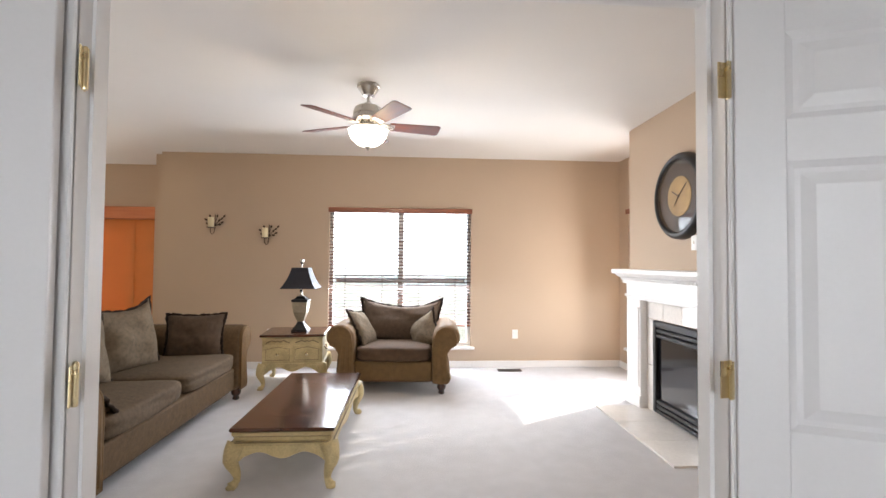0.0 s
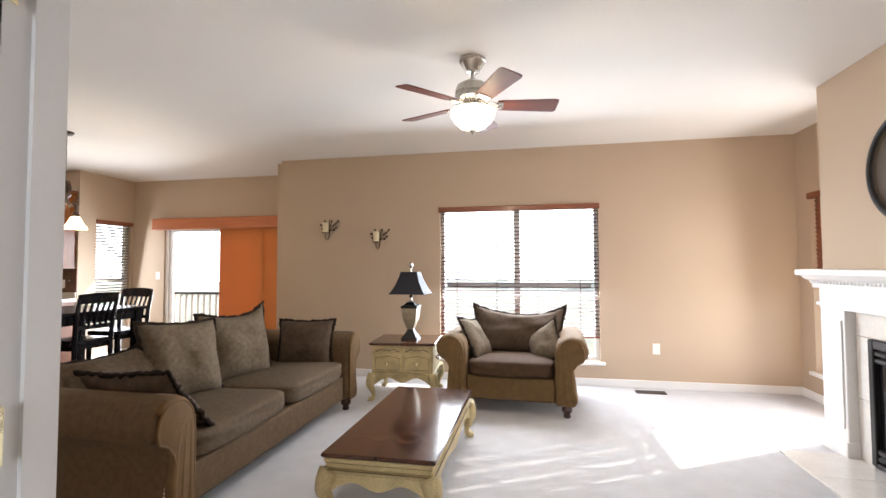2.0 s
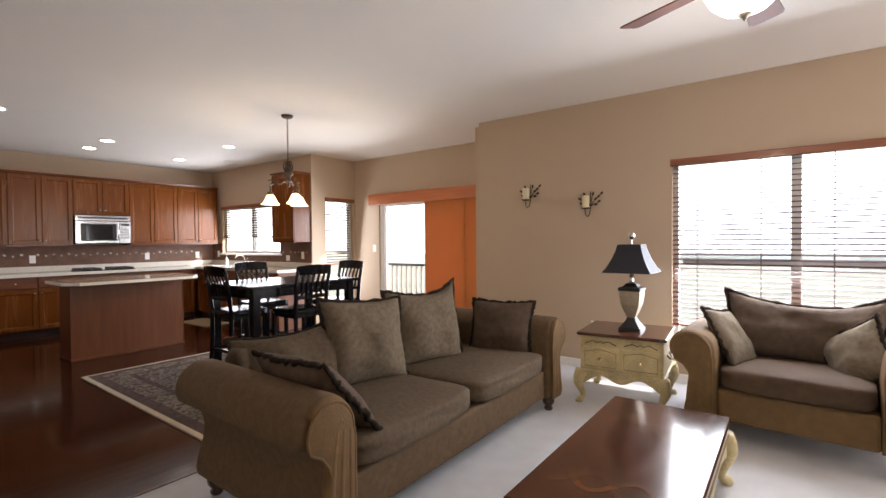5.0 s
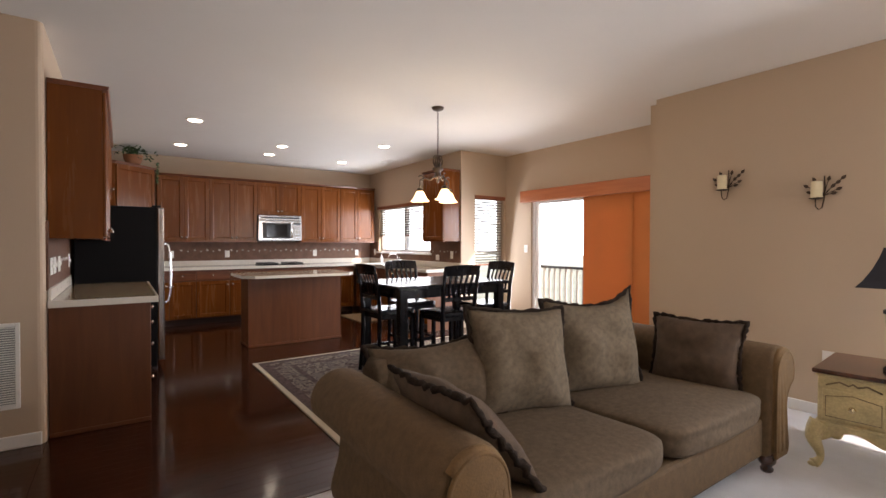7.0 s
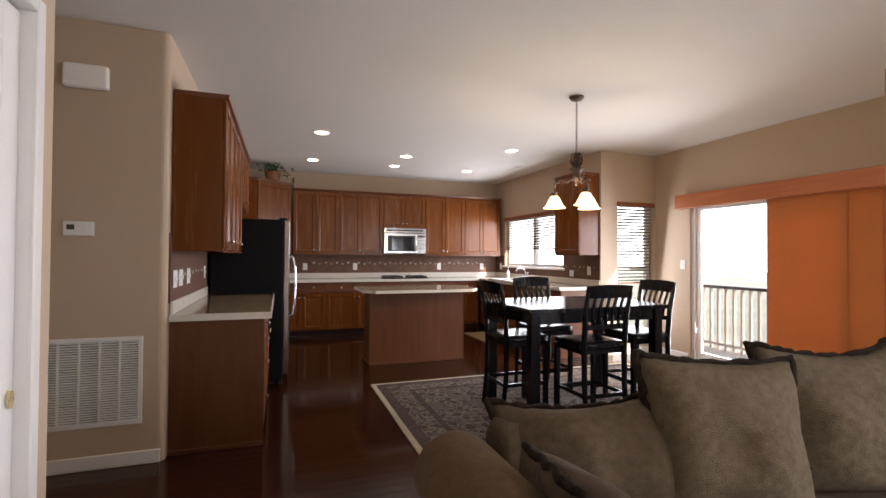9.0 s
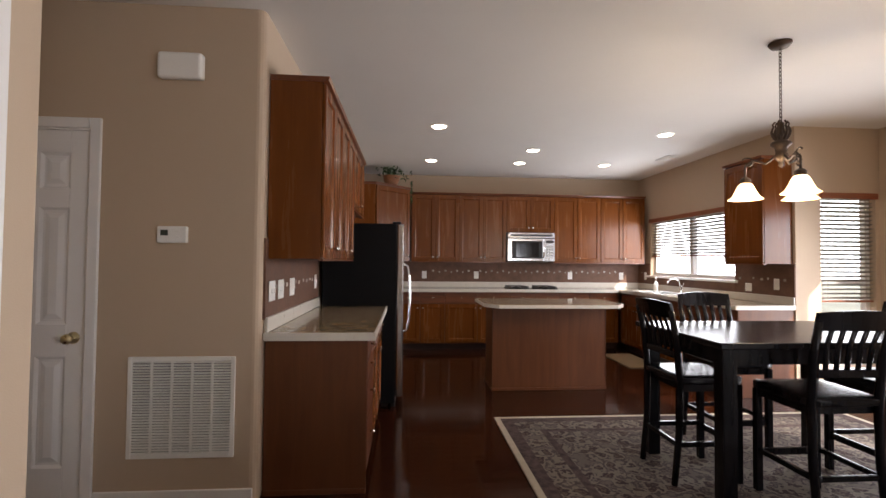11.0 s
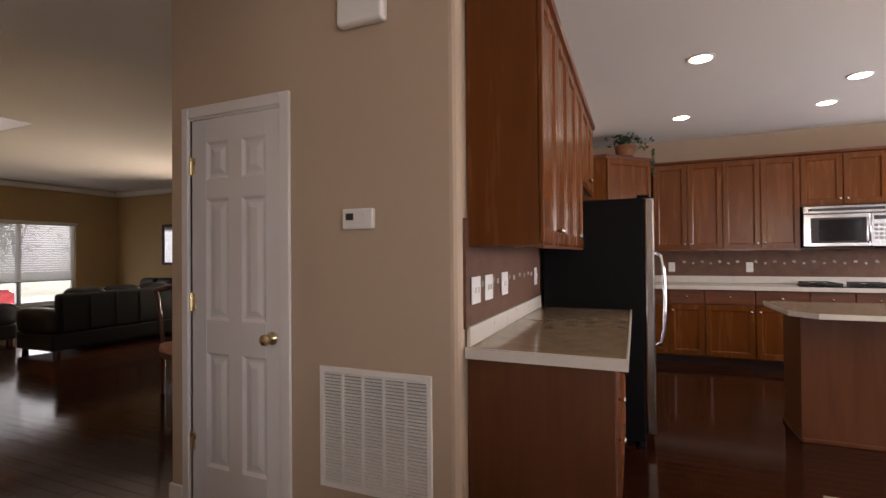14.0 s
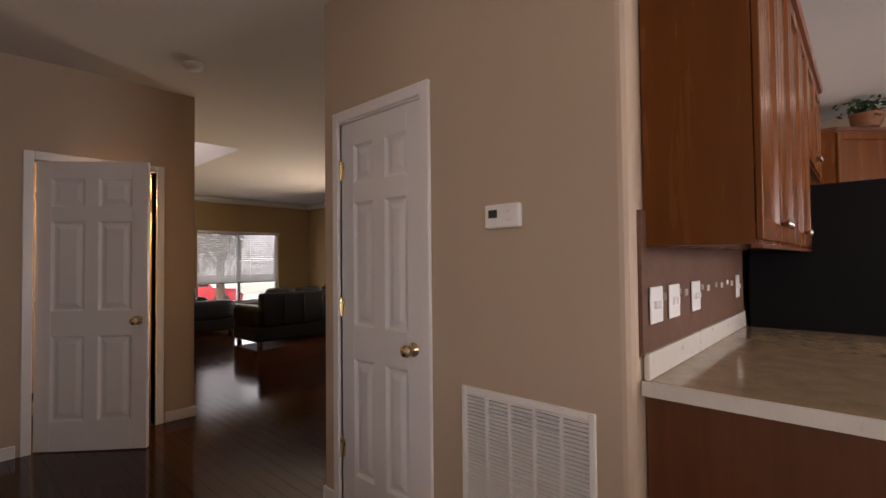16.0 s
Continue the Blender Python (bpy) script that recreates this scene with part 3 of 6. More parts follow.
def blind(at, rz, w, z0, z1, tilt, label, y=0.03, pitch=0.044, group="wooden window blinds", material=None, holes=(), valance=True, vh=0.06, slats=None):
    o = thing("window_blind", (at[0], at[1], 0), rz, label, "blind", group)
    m = material or BLINDW
    h = w / 2
    if valance:
        part("valance", B((-h - 0.012, -0.03, z1 - vh), (h + 0.012, 0.012, z1), 0.004), m, o)
    part("bottom_rail", B((-h, y - 0.024, z0), (h, y + 0.024, z0 + 0.02), 0.004), m, o)
    bm = bmesh.new()
    cuts = [-h] + [v for c in holes for v in (c - 0.015, c + 0.015)] + [h]
    for a, b in zip(cuts[::2], cuts[1::2]):
        box(bm, (a, -0.025, -0.0014), (b, 0.025, 0.0014))
    for c in holes:
        for a, b in ((-0.025, -0.013), (0.013, 0.025)):
            box(bm, (c - 0.015, a, -0.0014), (c + 0.015, b, 0.0014))
    first = part("slat", bm, slats or m, o)
    solid = bmesh.new()
    box(solid, (-h, -0.025, -0.0014), (h, 0.025, 0.0014))
    other = part("slat", solid, slats or m, o)
    other.matrix_basis = pose(0, y, z0 + 0.044 + pitch, tilt, 0, 0)
    n = int((z1 - 0.05 - z0 - 0.04) / pitch)
    first.matrix_basis = pose(0, y, z0 + 0.044, tilt, 0, 0)
    for i in range(2, n + 1):
        share("slat", other if i in (6, 7, 14) else first, o, pose(0, y, z0 + 0.044 + pitch * i, tilt, 0, 0))
    for c in (-h * 0.78, -h * 0.26, h * 0.26, h * 0.78) if w > 1.2 else (-h * 0.7, h * 0.7):
        part("ladder_cord", boxes(((c - 0.002, y - 0.029, z0), (c + 0.002, y - 0.027, z1 - 0.03)), ((c - 0.002, y + 0.027, z0), (c + 0.002, y + 0.029, z1 - 0.03))), slats or m, o)
    return o


window("window_1", (-0.2825, 6.29), 0, 1.835, 0.27, 2.05, mull=1, rail=1.12)
blind((-0.2825, 6.285), 0, 1.83, 0.525, 2.055, 13, "reddish wooden slat blind lowered over a wide window", y=0.045, slats=BLIND_BACKLIT)
window("window_2", (2.63, 5.57), -90, 0.94, 0.29, 2.05, rail=1.16)
blind((2.625, 5.57), -90, 0.93, 1.13, 2.06, -68, "reddish wooden slat blind lowered halfway over a narrow window", y=0.045, holes=(-0.34, -0.12, 0.11, 0.34))
window("window_3", (-6.40, 6.79), 90, 0.60, 0.30, 2.05, rail=1.16)
blind((-6.405, 6.79), 90, 0.60, 0.95, 2.06, -22, "wooden slat blind over the breakfast nook side window", y=0.045, slats=SLAT_SHADED)
window("window_4", (-8.205, 6.216), 0, 1.91, 1.14, 2.02, mull=1)
blind((-8.205, 6.21), 0, 1.90, 1.43, 2.03, -22, "wooden slat blind half lowered over the kitchen sink", y=0.045, slats=SLAT_SHADED)
window("window_5", (-3.30, 6.761), -90, 0.618, 0.30, 2.05, sill=False)
window("window_6", (-7.85, -8.40), 180, 1.84, 0.40, 2.0, mull=1, rail=0.86)
blind((-7.85, -8.395), 180, 1.83, 0.84, 2.0, 53, "white slat blind lowered over the living room window", y=0.045, material=VINYL)
# unseen window, added with its fill lamp to light the study
window("window_study_unseen", (0.0, -2.60), 180, 1.8, 0.5, 2.1, depth=0.1, mull=1, rail=1.3)
window("window_7", (-9.60, -4.75), 90, 1.1, 0.45, 2.0, rail=1.2)
blind((-9.605, -4.75), 90, 1.08, 0.5, 2.0, 30, "white slat blind lowered over the side window", y=0.045, material=VINYL)

# sliding door of the nook, with its valance and woven panels
sd = thing("door_slider", (-4.775, 7.14, 0), 0, "white sliding glass door to the deck", "sliding door", kind="structure")
part("door_frame", boxes(((-1.055, 0.03, 0), (-1.0, 0.12, 2.03)), ((1.0, 0.03, 0), (1.055, 0.12, 2.03)), ((-1.0, 0.03, 1.975), (1.0, 0.12, 2.03)), ((-1.0, 0.03, 0), (1.0, 0.12, 0.04))), VINYL, sd)
for _x0, _x1, _y in ((-1.0, 0.04, 0.05), (-0.04, 1.0, 0.085)):
    part("sash", boxes(((_x0, _y, 0.04), (_x0 + 0.07, _y + 0.03, 1.975)), ((_x1 - 0.07, _y, 0.04), (_x1, _y + 0.03, 1.975)), ((_x0 + 0.07, _y, 0.04), (_x1 - 0.07, _y + 0.03, 0.12)), ((_x0 + 0.07, _y, 1.91), (_x1 - 0.07, _y + 0.03, 1.975))), VINYL, sd)
    _p = part("pane", B((_x0 + 0.07, _y + 0.012, 0.12), (_x1 - 0.07, _y + 0.018, 1.91)), GLASS, sd)
    _p.visible_shadow = False
pt = thing("panel_track_shade", (-4.80, 7.14, 0), 0, "orange woven panel shade drawn half across the sliding door", "shade")
part("valance", B((-1.16, -0.12, 1.935), (1.335, -0.008, 2.11), 0.006), ORANGEW, pt, "orange stained wooden valance")
for _i, (_x, _w) in enumerate(((0.0, 0.74), (0.70, 0.30), (0.97, 0.345))):
    part("panel", B((_x, -0.055 + 0.012 * _i, 0.03), (_x + _w, -0.051 + 0.012 * _i, 1.935)), PANELF, pt)
for _i in range(14):
    part("clip", B((0.006, -0.068, 0.12 + _i * 0.13), (0.03, -0.052, 0.135 + _i * 0.13), 0.003), ORANGEW, pt)


# ---- doors and casings ----
def six_panel(parent, w, h, t=0.035, name="leaf", cols=2):
    """A panelled leaf in local x from 0 to w, y from 0 to t, with stiles, rails and raised panels of its own."""
    st, mid = 0.105 if w > 0.5 else 0.09, 0.09
    zr = [(0.0, 0.21), (0.80, 0.97), (1.60, 1.70), (h - 0.12, h)]
    bm = bmesh.new()
    box(bm, (0, 0, 0.008), (st, t, h), 0.002)
    box(bm, (w - st, 0, 0.008), (w, t, h), 0.002)
    for a, b in zr:
        box(bm, (st, 0, max(a, 0.008)), (w - st, t, b))
    for (a, b), (c, d) in zip(zr, zr[1:]):
        if cols == 2:
            box(bm, (w / 2 - mid / 2, 0, b), (w / 2 + mid / 2, t, c))
    leaf = part(name, bm, DOORW, parent)
    xs = [(st, w / 2 - mid / 2), (w / 2 + mid / 2, w - st)] if cols == 2 else [(st, w - st)]
    for (a, b), (c, d) in zip(zr, zr[1:]):
        for x0, x1 in xs:
            pb = bmesh.new()
            # sloped sticking, a flat groove, then the raised field, on both faces
            for face in (0, 1):
                rows = []
                for k, d in ((0.0, 0.02), (0.016, 0.30), (0.028, 0.30), (0.056, 0.08)):
                    yy = t * d if face == 0 else t * (1 - d)
                    rows.append([pb.verts.new((x, yy, z)) for x, z in ((x0 + k, b + k), (x1 - k, b + k), (x1 - k, c - k), (x0 + k, c - k))])
                for p, q in zip(rows, rows[1:]):
                    for i in range(4):
                        pb.faces.new((p[i], p[(i + 1) % 4], q[(i + 1) % 4], q[i]))
                pb.faces.new(rows[-1])
            bmesh.ops.recalc_face_normals(pb, faces=pb.faces)
            part("panel", pb, DOORW, leaf)
    return leaf


def hinge(parent, at, rz=0, h=0.09):
    bm = bmesh.new()
    box(bm, (-0.028, -0.002, -h / 2), (0.0, 0.002, h / 2), 0.0008)
    box(bm, (0.0, -0.002, -h / 2), (0.028, 0.002, h / 2), 0.0008)
    lathe([(0.006, -h / 2 - 0.004), (0.007, -h / 2), (0.007, h / 2), (0.004, h / 2 + 0.006)], 10, (0, -0.005, 0), bm)
    o = part("hinge", bm, BRASS, parent, "brass hinge")
    o.matrix_basis = pose(*at, 0, 0, rz)
    return o


def knob(parent, at, rz=0, name="door_knob"):
    bm = lathe([(0.032, 0), (0.032, 0.006), (0.012, 0.01), (0.011, 0.032), (0.022, 0.04), (0.028, 0.052), (0.024, 0.064), (0.0, 0.068)], 20)
    o = part(name, bm, BRASS, parent, "polished brass knob", smooth=True)
    o.matrix_basis = pose(*at, 90, 0, rz)
    return o


def casing_x(name, x0, x1, z1, y, out, w=0.058, label="white painted door casing", jamb=None):
    """Casing on a wall along x at the face y, proud towards out (+1 or -1)."""
    a, b = sorted((y, y + out * 0.016))
    items = [((x0 - w, a, 0), (x0, b, z1 + w)), ((x1, a, 0), (x1 + w, b, z1 + w)), ((x0, a, z1), (x1, b, z1 + w))]
    return structure(name, boxes(*items, bevel=0.004), TRIM, label, "casing")


# double doors of the study
casing_x("trim_double_door", -0.948, 0.69, 2.075, 1.50, 1)
casing_x("trim_double_door_study", -0.882, 0.665, 2.06, 1.38, -1)
structure("trim_double_jamb", boxes(((-0.948, 1.372, 0), (-0.882, 1.482, 2.085)), ((0.665, 1.372, 0), (0.69, 1.498, 2.085)), ((-0.882, 1.372, 2.06), (0.665, 1.482, 2.085)),
                                    ((-0.882, 1.42, 0), (-0.874, 1.455, 2.06)), ((0.653, 1.43, 0), (0.665, 1.465, 2.06)), ((-0.874, 1.43, 2.048), (0.653, 1.465, 2.06))), TRIM, "white painted door jamb", "jamb")
dr = thing("door_1", (0.672, 1.352, 0), -25, "white six-panel study door standing open", "door", kind="structure")
six_panel(dr, 0.76, 2.03)
for _z in (0.32, 1.075, 1.815):
    hinge(dr, (-0.012, 0.02, _z), 35)
dl = thing("door_2", (-0.897, 1.352, 0), 194, "white six-panel study door standing open", "door", kind="structure")
six_panel(dl, 0.76, 2.03)
for _z in (0.32, 1.075, 1.79):
    hinge(dl, (-0.034, -0.008, _z), -80)
knob(dr, (0.70, 0.0, 0.92))
knob(dl, (0.70, 0.035, 0.92), 180)

# narrow closet door with the oval brass pull
casing_x("trim_coat_closet", -3.0, -2.28, 2.03, 1.50, 1, 0.045)
structure("trim_coat_jamb", boxes(((-3.02, 1.38, 0), (-3.0, 1.503, 2.05)), ((-2.28, 1.38, 0), (-2.26, 1.503, 2.05)), ((-3.0, 1.38, 2.03), (-2.28, 1.503, 2.05))), TRIM, "white painted closet jamb", "jamb")
cd = thing("door_3", (-2.998, 1.442, 0), 0, "closed white bifold closet door with a brass pull", "door", kind="structure")
six_panel(cd, 0.355, 2.02, 0.03, cols=1)
_l2 = six_panel(cd, 0.355, 2.02, 0.03, cols=1)
_l2.matrix_basis = pose(0.36, 0, 0)
part("door_pull", lathe([(0.0, 0.0), (0.021, 0.003), (0.02, 0.01), (0.011, 0.008), (0.0, 0.007)], 20), BRASS, cd, "oval brass pull").matrix_basis = pose(0.030, 0.03, 0.895, -90, 0, 0) @ Matrix.Diagonal((0.75, 1.3, 1, 1))

# pantry door
_bm = boxes(((-4.675, -0.047, 0), (-4.657, 0.0, 2.085)), ((-4.675, 0.615, 0), (-4.657, 0.672, 2.085)), ((-4.675, 0.0, 2.028), (-4.657, 0.615, 2.085)), bevel=0.004)
structure("trim_pantry", _bm, TRIM, "white painted pantry door casing", "casing")
structure("trim_pantry_jamb", boxes(((-4.80, -0.012, 0), (-4.673, 0.0, 2.03)), ((-4.80, 0.615, 0), (-4.673, 0.63, 2.03)), ((-4.80, 0.0, 2.02), (-4.673, 0.615, 2.04))), TRIM, "white painted pantry jamb", "jamb")
pd = thing("door_4", (-4.682, 0.003, 0), 90, "closed white six-panel pantry door with brass knob", "door", kind="structure")
six_panel(pd, 0.609, 2.018)
for _z in (0.33, 1.06, 1.78):
    hinge(pd, (0.0, -0.004, _z), 0)
knob(pd, (0.545, 0.0, 0.90))
part("strike", B((0.603, -0.002, 0.86), (0.6085, 0.0, 0.93)), BRASS, pd)

# powder room door, ajar
casing_x("trim_powder", -4.43, -3.68, 2.03, -2.20, 1)
structure("trim_powder_jamb", boxes(((-4.445, -2.32, 0), (-4.43, -2.197, 2.045)), ((-3.68, -2.32, 0), (-3.665, -2.197, 2.045)), ((-4.43, -2.32, 2.03), (-3.68, -2.197, 2.045))), TRIM, "white painted jamb", "jamb")
wd = thing("door_5", (-3.69, -2.205, 0), 137, "white six-panel door standing half open", "door", kind="structure")
six_panel(wd, 0.745, 2.02)
for _z in (0.3, 1.03, 1.80):
    hinge(wd, (0.0, 0.03, _z), 0)
knob(wd, (0.685, 0.0, 0.90))
knob(wd, (0.685, 0.035, 0.90), 180)
part("latch_plate", B((0.7455, 0.006, 0.86), (0.747, 0.03, 0.94)), BRASS, wd)
vl = thing("vanity_light", (-4.50, -3.0, 0), 0, "small lit wall lamp in the powder room", "lamp")
part("bracket", B((-0.1, -0.05, 1.80), (-0.04, 0.05, 1.90), 0.01), NICKEL, vl)
part("shade", lathe([(0.03, 0), (0.055, 0.02), (0.06, 0.1), (0.03, 0.13)], 16, (0.0, 0, 1.82)), CUP, vl, smooth=True)
bulb("vanity_bulb", (-4.3, -3.0, 1.9), 22, 0.05, (1, 0.66, 0.32))


# ---- fireplace ----
structure("wall_chimney_breast", boxes(((2.10, 2.99, 0), (2.63, 3.51, H)), ((2.10, 4.39, 0), (2.63, 4.89, H)), ((2.10, 3.51, 0.85), (2.63, 4.39, H)), ((2.55, 3.51, 0), (2.63, 4.39, 0.85))), WALL, "tan painted chimney breast", "chimney breast")
fp = thing("fireplace_mantel", (2.10, 3.95, 0), 0, "white painted wooden mantel with dentil moulding", "mantel")
part("leg", boxes(((-0.075, 0.575, 0), (-0.001, 0.85, 1.02)), ((-0.09, 0.565, 0), (-0.001, 0.86, 0.12)), ((-0.085, 0.60, 0.2), (-0.075, 0.825, 0.95)), bevel=0.005), TRIM, fp)
part("leg", boxes(((-0.075, -0.85, 0), (-0.001, -0.575, 1.02)), ((-0.09, -0.86, 0), (-0.001, -0.565, 0.12)), ((-0.085, -0.825, 0.2), (-0.075, -0.60, 0.95)), bevel=0.005), TRIM, fp)
part("frieze", boxes(((-0.08, -0.85, 1.02), (-0.001, 0.85, 1.20)), ((-0.095, -0.865, 1.04), (-0.08, 0.865, 1.065)), ((-0.11, -0.88, 1.17), (-0.08, 0.88, 1.20)), bevel=0.005), TRIM, fp)
_pr = [(-0.10, 1.20), (-0.115, 1.225), (-0.15, 1.24), (-0.17, 1.262), (-0.001, 1.262), (-0.001, 1.20)]
part("cornice", prism(_pr, -0.91, 0.91, "Y"), TRIM, fp)
_d = part("dentil", B((-0.128, -0.009, 1.203), (-0.108, 0.009, 1.222), 0.002), TRIM, fp)
for _i in range(1, 48):
    share("dentil", _d, fp, pose(0, -0.88 + 0.037 * _i, 0))
_d.matrix_basis = pose(0, -0.88, 0)
part("shelf", B((-0.20, -0.94, 1.262), (-0.001, 0.94, 1.308), 0.012, 2), TRIM, fp)
mt = thing("fireplace_surround", (2.10, 3.95, 0), 0, "cream polished marble tile surround", "surround")
for _y0, _y1, _z0, _z1 in ((0.44, 0.574, 0.0, 0.425), (0.44, 0.574, 0.43, 0.852), (-0.574, -0.44, 0.0, 0.425), (-0.574, -0.44, 0.43, 0.852), (-0.574, -0.29, 0.857, 1.018), (-0.286, -0.002, 0.857, 1.018), (0.002, 0.286, 0.857, 1.018), (0.29, 0.574, 0.857, 1.018)):
    part("tile", B((-0.012, _y0, _z0), (-0.001, _y1, _z1), 0.0015), MARBLE, mt)
hb = thing("hearth", (1.63, 3.29, 0), 0, "flush cream marble tile hearth", "hearth", kind="structure")
for _i in range(3):
    part("tile", B((0.002, 0.002 + _i * 0.44, 0.0), (0.468, 0.438 + _i * 0.44, 0.014), 0.0012), MARBLE, hb)
fb = thing("gas_fireplace", (2.10, 3.95, 0), 0, "black metal gas fireplace with glass front", "fireplace")
part("frame", boxes(((-0.03, -0.438, 0.03), (0.03, -0.39, 0.848)), ((-0.03, 0.39, 0.03), (0.03, 0.438, 0.848)), ((-0.03, -0.39, 0.79), (0.03, 0.39, 0.848)), ((-0.03, -0.39, 0.03), (0.03, 0.39, 0.06)), bevel=0.006), BLACKM, fb)
for _z in (0.70, 0.745):
    part("louvre", B((-0.028, -0.385, _z), (0.02, 0.385, _z + 0.034), 0.008), BLACKM, fb)
for _z in (0.07, 0.115):
    part("louvre", B((-0.028, -0.385, _z), (0.02, 0.385, _z + 0.034), 0.008), BLACKM, fb)
part("glass_front", B((0.0, -0.388, 0.155), (0.006, 0.388, 0.695)), BLACKG, fb, "dark reflective glass")
part("firebox", boxes(((0.05, -0.42, 0.03), (0.40, -0.41, 0.8)), ((0.05, 0.41, 0.03), (0.40, 0.42, 0.8)), ((0.40, -0.42, 0.03), (0.41, 0.42, 0.8))), BLACKM, fb)

# wall clock
ck = thing("wall_clock", (2.10, 3.94, 1.92), -90, "large round dark wall clock with gold centre", "clock")
_rim = [(0.298, 0.03), (0.302, 0.062), (0.312, 0.072), (0.335, 0.066), (0.354, 0.045), (0.36, 0.0)]
bm = bmesh.new()
lathe(_rim, 64, bm=bm)
bmesh.ops.delete(bm, geom=[f for f in bm.faces if len(f.verts) > 4], context="FACES_ONLY")
rimo = part("rim", bm, BLACKM, ck, "glossy black rim", smooth=True)
rimo.matrix_basis = pose(0, -0.002, 0, 90, 0, 0)
part("face", lathe([(0.30, 0.0), (0.30, 0.03), (0.16, 0.03)], 64), CLOCKF, ck).matrix_basis = pose(0, -0.002, 0, 90, 0, 0)
part("gold_disc", lathe([(0.165, 0.03), (0.165, 0.036), (0.0, 0.036)], 48), CLOCKG, ck, "worn gold centre disc").matrix_basis = pose(0, -0.002, 0, 90, 0, 0)
for _i in range(12):
    _a = math.radians(30 * _i)
    part("numeral", B((-0.006, -0.034, -0.03), (0.006, -0.031, 0.03)), IRON, ck).matrix_basis = pose(0.235 * math.sin(_a), 0, 0.235 * math.cos(_a), 0, math.degrees(_a), 0)
for _a, _l in ((50, 0.15), (-62, 0.11), (-140, 0.10)):
    part("clock_hand", B((-0.005, -0.044, -0.02), (0.005, -0.041, _l), 0.001), BLACKM, ck).matrix_basis = pose(0, 0, 0, 0, _a, 0)
cg = part("glass_cover", lathe([(0.292, 0.055), (0.292, 0.058), (0.0, 0.058)], 48), GLASS, ck)
cg.matrix_basis = pose(0, -0.002, 0, 90, 0, 0)
cg.visible_shadow = False


# ---- plates ----
def plate(at, rz, label, w=0.075, h=0.118, kind_="outlet"):
    o = thing("wall_outlet" if kind_ == "outlet" else "light_switch", at, rz, label, "outlet" if kind_ == "outlet" else "switch")
    part("cover_plate", B((-w / 2, -0.007, -h / 2), (w / 2, -0.001, h / 2), 0.003), PLATE, o)
    if kind_ == "outlet":
        for z in (-0.022, 0.022):
            part("socket", B((-0.016, -0.01, z - 0.014), (0.016, -0.006, z + 0.014), 0.003), PLATE, o)
    else:
        n = max(1, round(w / 0.06) - 0)
        for i in range(n):
            x = (i - (n - 1) / 2) * 0.046
            part("toggle", B((x - 0.006, -0.017, -0.012), (x + 0.006, -0.006, 0.014), 0.002), PLATE, o)
    return o


plate((1.22, 6.29, 0.43), 0, "white wall outlet above the baseboard")
plate((-1.92, 6.29, 0.44), 0, "white wall outlet beside the end table")
plate((2.10, 3.79, 1.53), -90, "white switch plate under the clock", kind_="switch")
plate((2.10, 3.655, 1.53), -90, "white switch plate under the clock", kind_="switch")
plate((-5.935, 7.14, 1.22), 0, "white switch plate by the sliding door", kind_="switch")
for _y in (2.606, 3.454, 5.022, 5.90):
    plate((-9.535, _y, 1.11), 90, "white outlet on the tiled backsplash")
plate((-6.62, 6.20, 1.12), 0, "white outlet on the tiled backsplash")
plate((-7.02, 6.20, 1.07), 0, "white outlet on the tiled backsplash", w=0.10, h=0.09)
plate((-9.30, 6.20, 1.12), 0, "white outlet on the tiled backsplash")
for _x, _w in ((-4.83, 0.118), (-5.02, 0.118), (-5.305, 0.118), (-6.12, 0.075)):
    plate((_x, 1.535, 1.145), 180, "white switch plate on the tiled backsplash", w=_w, kind_="switch")

th = thing("thermostat", (-4.675, 1.056, 1.46), 90, "white wall thermostat with a small screen", "thermostat")
part("body", B((-0.078, -0.03, -0.045), (0.078, -0.001, 0.045), 0.008, 2), PLATE, th)
part("screen", B((-0.056, -0.033, -0.006), (-0.018, -0.03, 0.024)), SCREEN, th, "dark display")
for _x, _z in ((0.03, 0.02), (0.03, -0.012), (-0.03, -0.028)):
    part("button", B((_x - 0.012, -0.033, _z - 0.006), (_x + 0.012, -0.0295, _z + 0.006), 0.002), PLATE, th)
dc = thing("door_chime", (-4.675, 1.085, 2.38), 90, "white door chime box high on the wall", "chime")
part("cover", B((-0.118, -0.055, -0.072), (0.118, -0.001, 0.072), 0.018, 3), PLATE, dc, smooth=False)
part("back_plate", B((-0.112, -0.004, -0.066), (0.112, -0.0005, 0.066)), PLATE, dc)

gr = thing("return_air_grille", (-4.675, 1.118, 0.527), 90, "white louvred return air grille", "grille")
part("frame", boxes(((-0.28, -0.012, -0.272), (-0.255, -0.001, 0.272)), ((0.255, -0.012, -0.272), (0.28, -0.001, 0.272)), ((-0.255, -0.012, 0.247), (0.255, -0.001, 0.272)), ((-0.255, -0.012, -0.272), (0.255, -0.001, -0.247)), bevel=0.003), PLATE, gr)
# grey sheet whose tone stands for the shade behind the louvres
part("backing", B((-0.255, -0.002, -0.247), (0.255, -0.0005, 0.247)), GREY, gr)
for _i in range(1, 5):
    part("divider", B((-0.262 + _i * 0.105 - 0.006, -0.011, -0.247), (-0.262 + _i * 0.105 + 0.006, -0.002, 0.247)), PLATE, gr)
_s = part("louvre", B((-0.255, -0.0075, -0.0010), (0.255, 0.0075, 0.0010)), PLATE, gr)
for _i in range(1, 34):
    share("louvre", _s, gr, pose(0, -0.007, -0.243 + 0.0147 * _i, 24, 0, 0))
